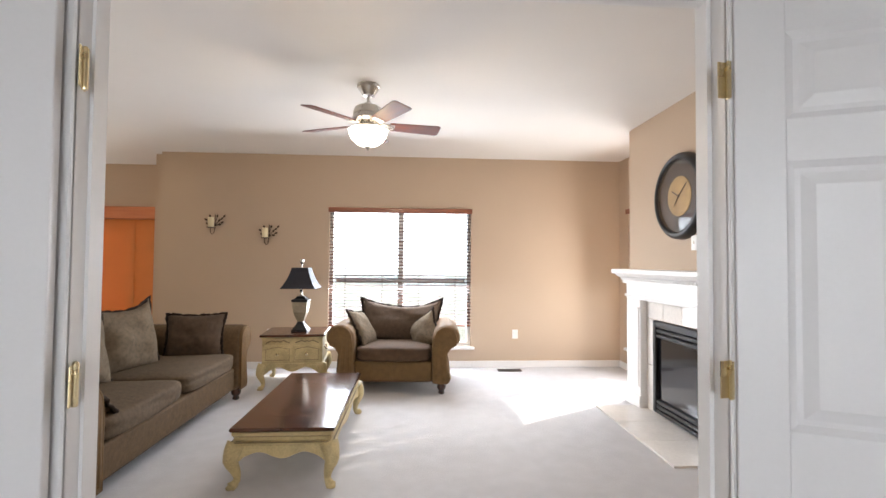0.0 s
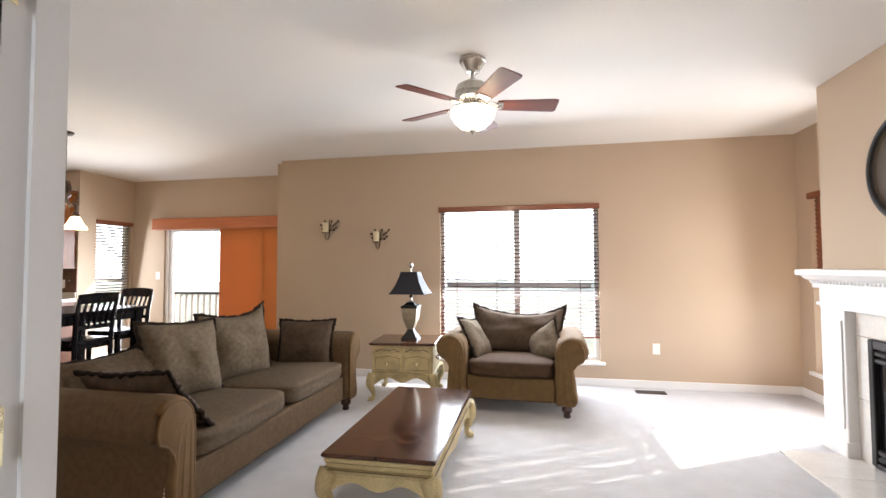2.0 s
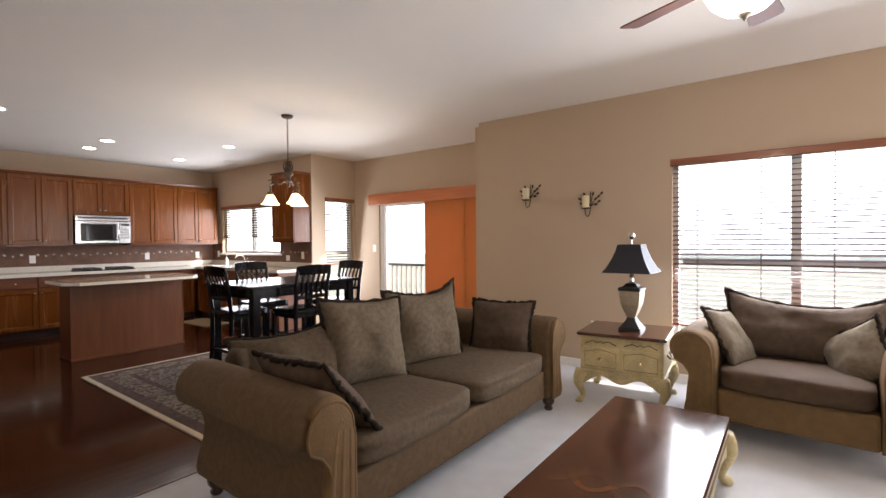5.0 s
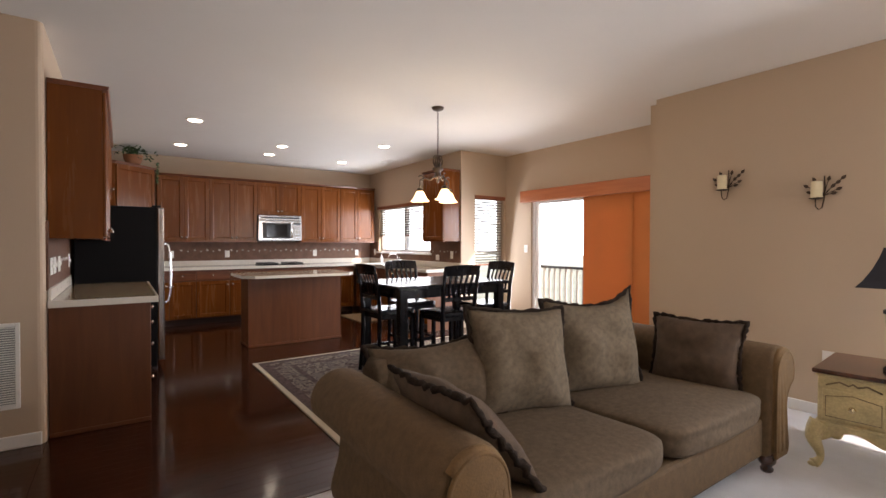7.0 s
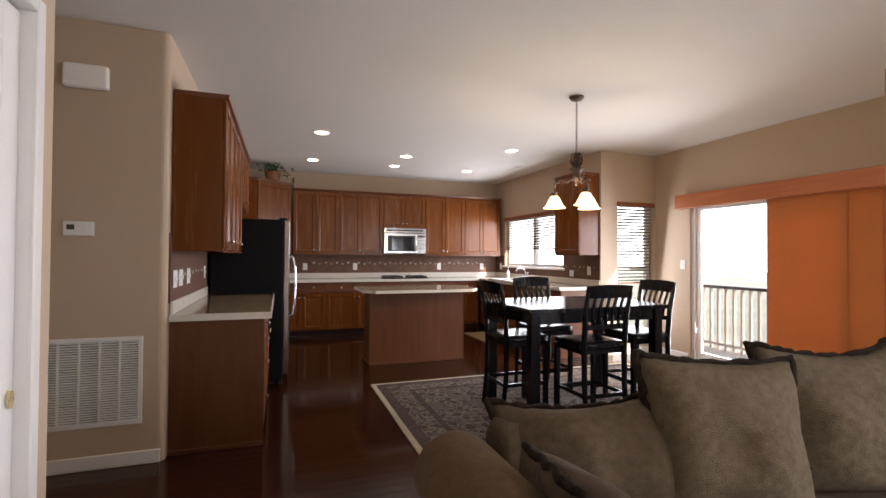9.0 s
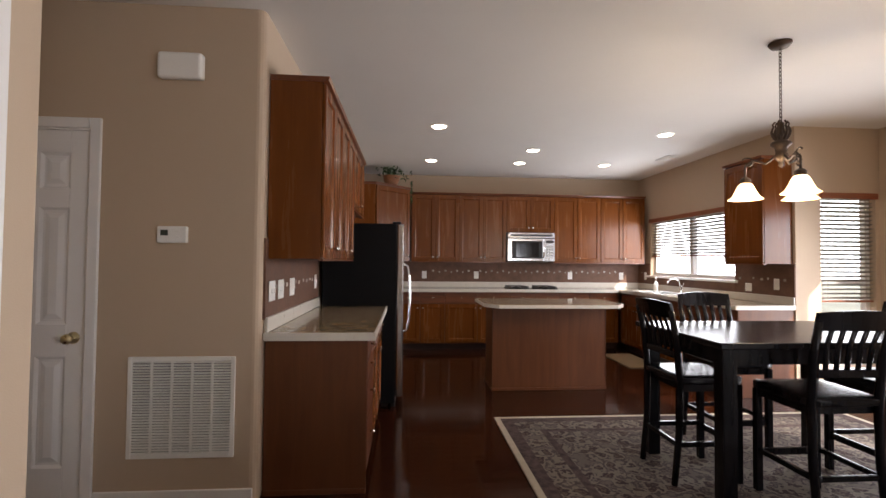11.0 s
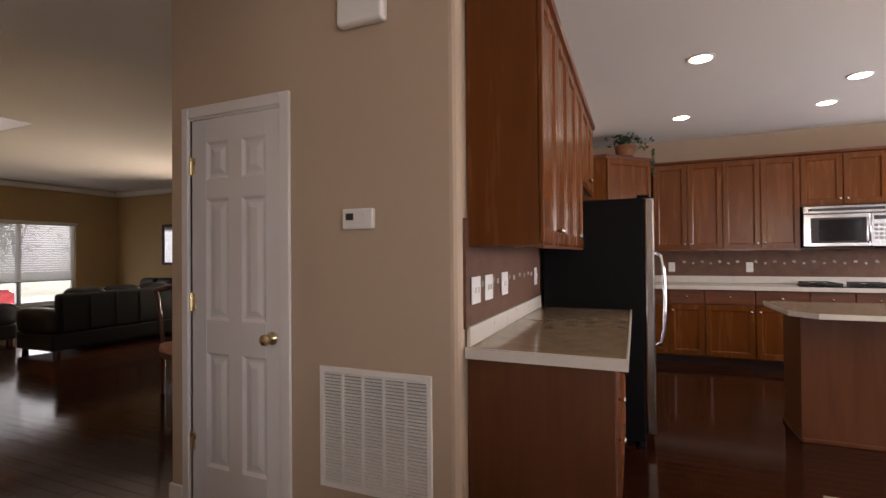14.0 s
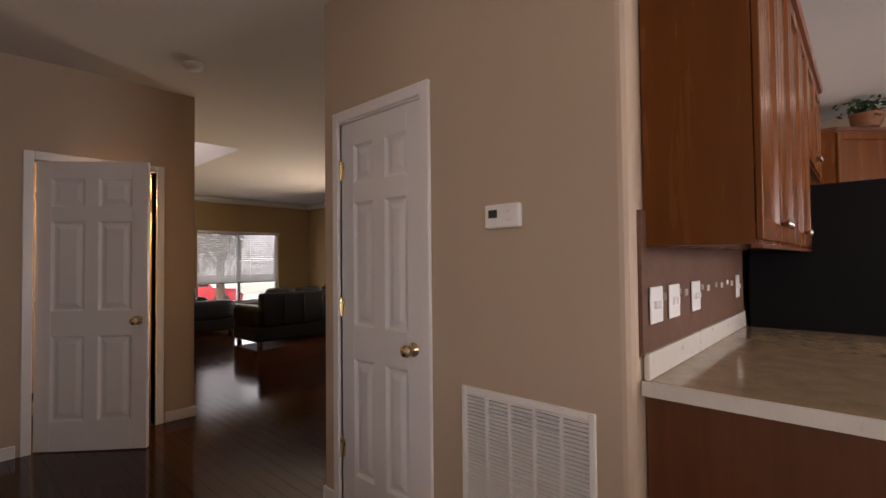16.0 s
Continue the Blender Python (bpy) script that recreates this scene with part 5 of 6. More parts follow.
# ---- recessed lights ----
for _x, _y in ((-6.796, 2.641), (-8.422, 2.644), (-7.692, 3.883), (-8.441, 3.893), (-6.833, 5.11), (-8.442, 5.125)):
    rl = thing("recessed_light", (_x, _y, H), 0, "round recessed ceiling light, lit", "ceiling light", "recessed kitchen lights")
    bm = lathe([(0.095, -0.001), (0.095, -0.006), (0.075, -0.008), (0.072, -0.002)], 28)
    part("trim_ring", bm, PLATE, rl)
    part("lens", lathe([(0.072, -0.004), (0.066, -0.0095), (0.0, -0.0105)], 28), CANL, rl, "glowing lens")
vent = thing("ceiling_vent", (-7.9, 5.75, H), 0, "white ceiling air vent", "vent")
part("frame", boxes(((-0.15, -0.08, -0.008), (0.15, -0.065, -0.001)), ((-0.15, 0.065, -0.008), (0.15, 0.08, -0.001)), ((-0.15, -0.065, -0.008), (-0.135, 0.065, -0.001)), ((0.135, -0.065, -0.008), (0.15, 0.065, -0.001))), PLATE, vent)
for _i in range(6):
    part("slat", B((-0.135, -0.055 + 0.02 * _i, -0.007), (0.135, -0.045 + 0.02 * _i, -0.002)), PLATE, vent)


# ---- kitchen cabinets ----
def cab_door(parent, x0, x1, z0, z1, y, material=CAB, knob_at=None, name="door", flat=False):
    """A recessed-panel door in the local plane y (front towards -y)."""
    bm = bmesh.new()
    s = 0.055 if not flat else 0.02
    t = 0.019
    if flat:
        box(bm, (x0, y - t, z0), (x1, y, z1), 0.004)
    else:
        box(bm, (x0, y - t, z0), (x0 + s, y, z1), 0.003)
        box(bm, (x1 - s, y - t, z0), (x1, y, z1), 0.003)
        box(bm, (x0 + s, y - t, z0), (x1 - s, y, z0 + s))
        box(bm, (x0 + s, y - t, z1 - s), (x1 - s, y, z1))
    d = part(name, bm, material, parent)
    if not flat:
        pb = bmesh.new()
        ring = [((x0 + s, z0 + s), (x1 - s, z1 - s), y - 0.016), ((x0 + s + 0.010, z0 + s + 0.010), (x1 - s - 0.010, z1 - s - 0.010), y - 0.008)]
        rows = [[pb.verts.new(q) for q in ((a[0], yy, a[1]), (c[0], yy, a[1]), (c[0], yy, c[1]), (a[0], yy, c[1]))] for a, c, yy in ring]
        for p, q in zip(rows, rows[1:]):
            for i in range(4):
                pb.faces.new((p[i], p[(i + 1) % 4], q[(i + 1) % 4], q[i]))
        pb.faces.new(rows[-1])
        part("panel", pb, material, d)
    if knob_at:
        part("cabinet_knob", lathe([(0.007, 0), (0.006, 0.012), (0.015, 0.02), (0.014, 0.027), (0, 0.03)], 12), NICKEL, d, "nickel knob", smooth=True).matrix_basis = pose(knob_at[0], y - t, knob_at[1], 90, 0, 0)
    return d


def upper(at, rz, w, depth, z0, z1, doors, label, crown=True, group="upper kitchen cabinets"):
    """An upper cabinet; local x from 0 to w, back at y = 0, front at y = -depth."""
    o = thing("upper_cabinet", at, rz, label, "cabinet", group)
    part("body", B((0.0, -depth + 0.02, z0), (w, -0.002, z1)), CAB, o)
    dw = w / doors
    for i in range(doors):
        x0, x1 = i * dw + 0.004, (i + 1) * dw - 0.004
        kx = x1 - 0.03 if (i % 2 == 0 and doors > 1) else x0 + 0.03
        cab_door(o, x0, x1, z0 + 0.012, z1 - 0.03, -depth + 0.019, CAB, (kx, z0 + 0.07))
    if crown:
        part("crown", prism([(-depth + 0.02, z1 - 0.02), (-depth - 0.012, z1 - 0.01), (-depth - 0.02, z1 + 0.012), (-0.002, z1 + 0.012), (-0.002, z1 - 0.02)], -0.004, w + 0.004, "X"), CABH, o)
    part("light_rail", B((0.0, -depth + 0.005, z0 - 0.012), (w, -depth + 0.03, z0)), CABH, o)
    return o


def lower(at, rz, w, depth, doors, label, drawers=True, group="base kitchen cabinets", kn=True, stack=False):
    o = thing("base_cabinet", at, rz, label, "cabinet", group)
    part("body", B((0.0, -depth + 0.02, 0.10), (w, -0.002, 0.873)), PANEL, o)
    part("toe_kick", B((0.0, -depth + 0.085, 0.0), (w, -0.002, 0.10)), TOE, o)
    dw = w / doors
    for i in range(doors):
        x0, x1 = i * dw + 0.005, (i + 1) * dw - 0.005
        kx = x1 - 0.035 if (i % 2 == 0 and doors > 1) else x0 + 0.035
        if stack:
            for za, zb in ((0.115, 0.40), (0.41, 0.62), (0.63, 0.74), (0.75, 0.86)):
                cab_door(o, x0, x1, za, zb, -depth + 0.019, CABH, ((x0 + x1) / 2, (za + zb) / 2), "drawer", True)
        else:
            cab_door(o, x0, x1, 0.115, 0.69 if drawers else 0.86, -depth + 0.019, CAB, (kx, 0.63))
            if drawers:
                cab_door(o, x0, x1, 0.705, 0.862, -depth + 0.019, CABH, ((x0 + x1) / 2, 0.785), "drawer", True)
    return o


# back wall (facing +x): local x runs along +y with rz = 90
for _y0, _y1 in ((2.39, 3.13), (3.13, 3.885)):
    upper((-9.55, _y0, 0), 90, _y1 - _y0, 0.33, 1.325, 2.39, 2, "cherry upper cabinet with two recessed-panel doors")
upper((-9.55, 3.885, 0), 90, 0.765, 0.33, 1.80, 2.39, 2, "short cherry cabinet above the microwave")
for _y0, _y1 in ((4.65, 5.415), (5.415, 6.15)):
    upper((-9.55, _y0, 0), 90, _y1 - _y0, 0.33, 1.325, 2.39, 2, "cherry upper cabinet with two recessed-panel doors")
# diagonal corner cabinet beside the refrigerator
cc = thing("corner_cabinet", (-9.55, 1.52, 0), 0, "taller cherry corner cabinet with a plant on top", "cabinet")
part("body", prism([(0.002, 0.002), (0.86, 0.002), (0.86, 0.34), (0.36, 0.84), (0.002, 0.84)], 1.325, 2.43, "Z"), CAB, cc)
part("crown", prism([(0.002, 0.002), (0.885, 0.002), (0.885, 0.355), (0.37, 0.868), (0.002, 0.868)], 2.43, 2.46, "Z"), CABH, cc)
_dd = cab_door(cc, -0.34, 0.34, 1.34, 2.41, 0.0, CAB, (0.30, 1.40))
_dd.matrix_basis = pose(0.61 + 0.002, 0.59 + 0.002, 0, 0, 0, 135)
# near wall (facing +y): local x runs along -x with rz = 180
for _x0, _x1 in ((-4.765, -5.53), (-5.53, -6.29)):
    upper((_x0, 1.525, 0), 180, _x0 - _x1, 0.32, 1.335, 2.39, 2, "cherry upper cabinet with two recessed-panel doors")
upper((-6.29, 1.525, 0), 180, 0.89, 0.32, 1.80, 2.39, 2, "short cherry cabinet above the refrigerator")
# cabinet by the sink window
upper((-7.0, 6.214, 0), 0, 0.57, 0.32, 1.335, 2.42, 1, "single cherry cabinet beside the sink window")

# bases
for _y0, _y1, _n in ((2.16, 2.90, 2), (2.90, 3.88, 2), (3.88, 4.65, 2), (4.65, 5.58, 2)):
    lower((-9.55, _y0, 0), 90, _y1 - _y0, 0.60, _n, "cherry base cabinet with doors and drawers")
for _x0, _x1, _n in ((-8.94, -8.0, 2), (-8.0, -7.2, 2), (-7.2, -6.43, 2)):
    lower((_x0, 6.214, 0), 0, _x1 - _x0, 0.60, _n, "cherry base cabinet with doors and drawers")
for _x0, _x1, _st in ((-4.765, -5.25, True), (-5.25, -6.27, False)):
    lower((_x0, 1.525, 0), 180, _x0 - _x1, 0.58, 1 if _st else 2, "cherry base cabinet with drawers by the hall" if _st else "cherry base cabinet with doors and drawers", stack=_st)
ep = thing("cabinet_end_panel", (-4.762, 1.525, 0), 0, "plain cherry end panel of the counter run", "panel")
part("board", B((-0.002, 0.001, 0.0), (0.008, 0.578, 0.873), 0.002), PANEL, ep)
part("shoe_strip", B((0.008, 0.001, 0.0), (0.02, 0.578, 0.03), 0.004), PANEL, ep)
ep2 = thing("cabinet_end_panel", (-6.43, 5.614, 0), 0, "plain cherry end panel of the sink run", "panel")
part("board", B((0.001, 0.0, 0.0), (0.012, 0.60, 0.873), 0.002), PANEL, ep2)


# counters
def slab(bm_outline, label, z0=0.875, z1=0.915, name="countertop"):
    o = thing(name, (0, 0, 0), 0, label, "countertop")
    part("top", prism(bm_outline, z0 + 0.002, z1, "Z", bevel=0.004, seg=2), COUNTER, o)
    return o


k1 = slab([(-9.548, 1.535), (-9.548, 6.212), (-6.405, 6.212), (-6.405, 5.585), (-8.915, 5.585), (-8.915, 1.535)], "cream speckled laminate counter along two kitchen walls")
part("front_edge", boxes(((-8.915, 2.16, 0.873), (-8.909, 5.585, 0.917)), ((-8.909, 5.579, 0.873), (-6.40, 5.585, 0.917)), ((-6.405, 5.585, 0.873), (-6.399, 6.212, 0.917))), COUNTER_EDGE, k1)
part("backsplash_lip", boxes(((-9.548, 1.535, 0.916), (-9.53, 6.212, 1.0)), ((-9.53, 6.194, 0.916), (-6.405, 6.212, 1.0)), bevel=0.003), COUNTER_EDGE, k1)
k2 = slab([(-6.285, 1.527), (-6.285, 2.142), (-4.72, 2.142), (-4.72, 1.527)], "cream laminate counter beside the refrigerator")
part("front_edge", boxes(((-4.72, 1.527, 0.873), (-4.713, 2.15, 0.918)), ((-6.285, 2.143, 0.873), (-4.72, 2.15, 0.918))), COUNTER_EDGE, k2)
part("backsplash_lip", boxes(((-6.285, 1.527, 0.916), (-4.735, 1.546, 1.0)), bevel=0.003), COUNTER_EDGE, k2)
isl = thing("kitchen_island", (-6.80, 3.82, 0), 0, "cherry kitchen island with cream laminate top", "island")
part("body", B((-0.42, -0.60, 0.0), (0.0, 0.60, 0.875)), PANEL, isl)
part("shoe_moulding", boxes(((0.0, -0.605, 0.0), (0.014, 0.605, 0.028)), ((-0.42, -0.614, 0.0), (0.0, -0.60, 0.028)), ((-0.42, 0.60, 0.0), (0.0, 0.614, 0.028)), bevel=0.004), PANEL, isl)
for _y in (-0.606, 0.60):
    part("corner_strip", B((-0.016, _y, 0.028), (0.006, _y + 0.006, 0.873)), PANEL, isl)
_o = [(-0.44, -0.72), (0.20, -0.72), (0.345, -0.60), (0.345, 0.58), (0.20, 0.70), (-0.44, 0.70)]
part("island_top", prism(_o, 0.877, 0.915, "Z", bevel=0.006, seg=2), COUNTER, isl, "cream speckled laminate top")
part("island_edge", prism([(x * 1.004, y * 1.004) for x, y in _o], 0.879, 0.911, "Z"), COUNTER_EDGE, isl)

# backsplashes with accent tiles
structure("trim_backsplash_back", B((-9.55, 1.53, 1.0), (-9.538, 6.216, 1.325)), SPLASH, "slate brown tile backsplash", "backsplash")
structure("trim_backsplash_sink", boxes(((-9.538, 6.204, 1.0), (-7.25, 6.216, 1.139)), ((-9.538, 6.204, 1.139), (-9.165, 6.216, 1.325)), ((-7.245, 6.204, 1.0), (-6.40, 6.216, 1.335))), SPLASH, "slate brown tile backsplash", "backsplash")
_nb = structure("trim_backsplash_near", boxes(((-6.29, 1.52, 0.99), (-4.72, 1.533, 1.335)), ((-4.765, 1.52, 1.335), (-4.72, 1.533, 1.45))), SPLASH, "slate brown tile backsplash", "backsplash")
at1 = thing("accent_tiles", (-9.538, 0, 1.165), 90, "row of small silver accent tiles on the backsplash", "accent tiles", kind="structure")
_ta = part("tile", B((-0.017, -0.006, -0.012), (0.017, 0.0, 0.014), 0.002), ACCENT, at1)
_tb = part("tile", B((-0.012, -0.006, -0.012), (0.012, 0.0, 0.010), 0.002), ACCENT, at1)
_ta.matrix_basis, _tb.matrix_basis = pose(2.75, 0, 0.01), pose(2.85, 0, -0.005)
for _i in range(16):
    share("tile", _ta, at1, pose(2.95 + 0.19 * _i, 0, 0.012, 0, 45 * (_i % 2), 0))
    share("tile", _tb, at1, pose(3.045 + 0.19 * _i, 0, -0.006, 0, 20 * (_i % 3), 0))
at2 = thing("accent_tiles", (0, 1.533, 1.165), 180, "row of small silver accent tiles on the backsplash", "accent tiles", kind="structure")
for _i, _x in enumerate((4.925, 5.10, 5.18, 5.42, 5.52, 5.66, 5.78, 5.90, 6.0)):
    share("tile", (_ta, _tb)[_i % 2], at2, pose(_x, 0, 0.01 * (_i % 2)))
at3 = thing("accent_tiles", (0, 6.204, 1.165), 0, "row of small silver accent tiles on the backsplash", "accent tiles", kind="structure")
for _i, _x in enumerate((-7.16, -6.95, -6.83, -6.74, -6.52, -9.42)):
    share("tile", (_ta, _tb)[_i % 2], at3, pose(_x, 0, 0.01 * (_i % 2)))

# refrigerator
fr = thing("refrigerator", (-6.745, 1.53, 0), 180, "black-sided refrigerator with stainless doors", "refrigerator")
part("body", B((-0.445, -0.70, 0.03), (0.445, -0.03, 1.67), 0.008), BLACKP, fr, "textured black cabinet")
for _x0, _x1 in ((-0.445, -0.085), (-0.078, 0.445)):
    part("fridge_door", B((_x0, -0.765, 0.09), (_x1, -0.705, 1.665), 0.012, 2), STEEL, fr, "stainless steel door")
part("handle", tube([(-0.415, -0.765, 0.68), (-0.415, -0.80, 0.70), (-0.415, -0.82, 0.8), (-0.415, -0.825, 1.0), (-0.415, -0.82, 1.18), (-0.415, -0.80, 1.28), (-0.415, -0.765, 1.30)], 0.012, 8), CHROME, fr, "curved handle", smooth=True)
part("door_side", boxes(((-0.447, -0.705, 0.09), (-0.445, -0.70, 1.665))), BLACKP, fr)
part("hinge_cover", B((-0.44, -0.74, 1.67), (-0.36, -0.66, 1.69), 0.006), BLACKP, fr)
part("kick_grille", B((-0.44, -0.70, 0.0), (0.44, -0.66, 0.085), 0.004), BLACKM, fr)
for _y in (-0.1, -0.6):
    part("roller", B((-0.42, _y - 0.03, 0.0), (-0.38, _y + 0.03, 0.03)), BLACKM, fr)

# microwave
mw = thing("microwave", (-9.55, 4.267, 0), 90, "stainless microwave hung above the cooktop", "microwave")
part("body", B((-0.38, -0.36, 1.335), (0.38, -0.003, 1.797), 0.006), BLACKP, mw)
part("door", B((-0.378, -0.39, 1.345), (0.205, -0.362, 1.70), 0.008, 2), STEEL, mw, "stainless door")
part("control_panel", B((0.21, -0.388, 1.345), (0.378, -0.362, 1.70), 0.006), STEEL, mw)
part("vent_strip", B((-0.378, -0.385, 1.706), (0.378, -0.362, 1.79), 0.006), STEEL, mw)
part("vent_slot", B((-0.33, -0.387, 1.735), (0.33, -0.384, 1.765)), DARKPL, mw)
part("window_glass", B((-0.24, -0.394, 1.405), (0.12, -0.389, 1.64), 0.002), BLACKG, mw, "dark glass window")
part("window_surround", boxes(((-0.31, -0.3925, 1.385), (0.17, -0.3885, 1.66)), bevel=0.003), BLACKM, mw)
part("handle", tube([(0.185, -0.39, 1.39), (0.185, -0.43, 1.41), (0.185, -0.43, 1.63), (0.185, -0.39, 1.65)], 0.011, 8), CHROME, mw, smooth=True)
part("display", B((0.235, -0.391, 1.63), (0.355, -0.387, 1.67)), DARKPL, mw)
for _i in range(4):
    for _j in range(3):
        part("key", B((0.235 + _j * 0.042, -0.391, 1.42 + _i * 0.045), (0.268 + _j * 0.042, -0.387, 1.45 + _i * 0.045), 0.001), TRACK, mw)
# cooktop
ckt = thing("gas_cooktop", (-9.22, 4.267, 0.915), 90, "black gas cooktop with iron grates", "cooktop")
part("plate", B((-0.37, -0.24, 0.001), (0.37, 0.24, 0.012), 0.004), BLACKG, ckt)
for _x in (-0.22, 0.22):
    part("grate", boxes(((_x - 0.14, -0.2, 0.03), (_x + 0.14, -0.185, 0.042)), ((_x - 0.14, 0.185, 0.03), (_x + 0.14, 0.2, 0.042)), ((_x - 0.14, -0.2, 0.012), (_x - 0.125, 0.2, 0.042)), ((_x + 0.125, -0.2, 0.012), (_x + 0.14, 0.2, 0.042)), ((_x - 0.007, -0.2, 0.03), (_x + 0.007, 0.2, 0.042))), BLACKM, ckt)
    for _y in (-0.1, 0.1):
        part("burner", lathe([(0.045, 0.012), (0.045, 0.02), (0.03, 0.026), (0, 0.027)], 16, (_x, _y, 0)), BLACKM, ckt)
# sink faucet
fa = thing("kitchen_faucet", (-8.2, 6.12, 0.915), 0, "chrome kitchen faucet at the sink", "faucet")
part("base", lathe([(0.03, 0), (0.028, 0.02), (0.016, 0.03), (0.015, 0.09)], 16), CHROME, fa, smooth=True)
part("spout", tube([(0, 0, 0.08), (0, -0.02, 0.16), (0, -0.08, 0.20), (0, -0.16, 0.19), (0, -0.2, 0.15)], 0.011, 8), CHROME, fa, smooth=True)
part("lever", tube([(0.015, 0, 0.08), (0.05, -0.01, 0.11), (0.10, -0.02, 0.13)], 0.007, 8), CHROME, fa, smooth=True)
sk = thing("kitchen_sink", (-8.2, 5.86, 0.915), 0, "white drop-in kitchen sink under the window", "sink")
part("rim", boxes(((-0.40, -0.24, 0.001), (0.40, -0.20, 0.012)), ((-0.40, 0.18, 0.001), (0.40, 0.22, 0.012)), ((-0.40, -0.2, 0.001), (-0.36, 0.18, 0.012)), ((0.36, -0.2, 0.001), (0.40, 0.18, 0.012)), bevel=0.004), PLATE, sk)
part("bowl_bottom", B((-0.36, -0.2, 0.001), (0.36, 0.18, 0.003)), STEEL, sk)
sp = thing("soap_bottle", (-8.72, 6.05, 0.916), 0, "pale soap bottle by the sink", "bottle")
part("bottle_body", lathe([(0.03, 0), (0.032, 0.01), (0.032, 0.11), (0.015, 0.135), (0.012, 0.15)], 16), PLATE, sp, smooth=True)
part("pump", lathe([(0.012, 0.15), (0.012, 0.165), (0.004, 0.168), (0.004, 0.19), (0.014, 0.192), (0.0, 0.198)], 10), CHROME, sp)

# potted plant on the corner cabinet
pp = thing("potted_plant", (-8.93, 2.08, 2.462), 0, "trailing green plant in a wicker pot", "plant")
part("pot", lathe([(0.09, 0.0), (0.115, 0.06), (0.125, 0.12), (0.13, 0.125), (0.11, 0.12), (0.105, 0.10)], 20), TERRA, pp, "woven brown pot", auto=True)
rnd = random.Random(11)
bm = bmesh.new()
for _i in range(230):
    a, r = rnd.uniform(0, 6.283), abs(rnd.gauss(0, 0.13))
    trail = rnd.random() < 0.28
    if trail:
        a = rnd.uniform(0.2, 1.8)
        p = Vector((0.13 * math.cos(a) + rnd.uniform(0, 0.12) * math.cos(a), 0.13 * math.sin(a) + rnd.uniform(0.02, 0.16) * math.sin(a), rnd.uniform(-0.30, 0.10)))
        if p.y < 0.30 and p.z < 0.03:
            p.y += 0.30 - p.y
    else:
        p = Vector((r * math.cos(a), r * math.sin(a), 0.13 + max(0.0, rnd.gauss(0.05, 0.035))))
    m = Matrix.Translation(p) @ Euler((rnd.uniform(-1, 1), rnd.uniform(-1, 1), rnd.uniform(0, 6))).to_matrix().to_4x4()
    s = rnd.uniform(0.018, 0.036)
    vs = [bm.verts.new(m @ Vector(q)) for q in ((-s, 0, 0), (0, -s * 0.6, 0.006), (s * 1.2, 0, -0.006), (0, s * 0.6, 0.006))]
    bm.faces.new((vs[0], vs[1], vs[3]))
    bm.faces.new((vs[1], vs[2], vs[3]))
part("leaves", bm, LEAF, pp)

# ---- dining set ----
dt = thing("dining_table", (-4.80, 4.63, 0), 0, "black counter-height dining table", "dining table")
part("tabletop", B((-0.455, -0.67, 0.88), (0.455, 0.67, 0.915), 0.006, 2), BLACKW, dt)
part("apron", boxes(((-0.40, -0.62, 0.79), (0.40, -0.60, 0.88)), ((-0.40, 0.60, 0.79), (0.40, 0.62, 0.88)), ((-0.40, -0.60, 0.79), (-0.38, 0.60, 0.88)), ((0.38, -0.60, 0.79), (0.40, 0.60, 0.88))), BLACKW, dt)
for _x in (-0.375, 0.375):
    for _y in (-0.59, 0.59):
        part("leg", B((_x - 0.04, _y - 0.04, 0.016), (_x + 0.04, _y + 0.04, 0.88), 0.004), BLACKW, dt)


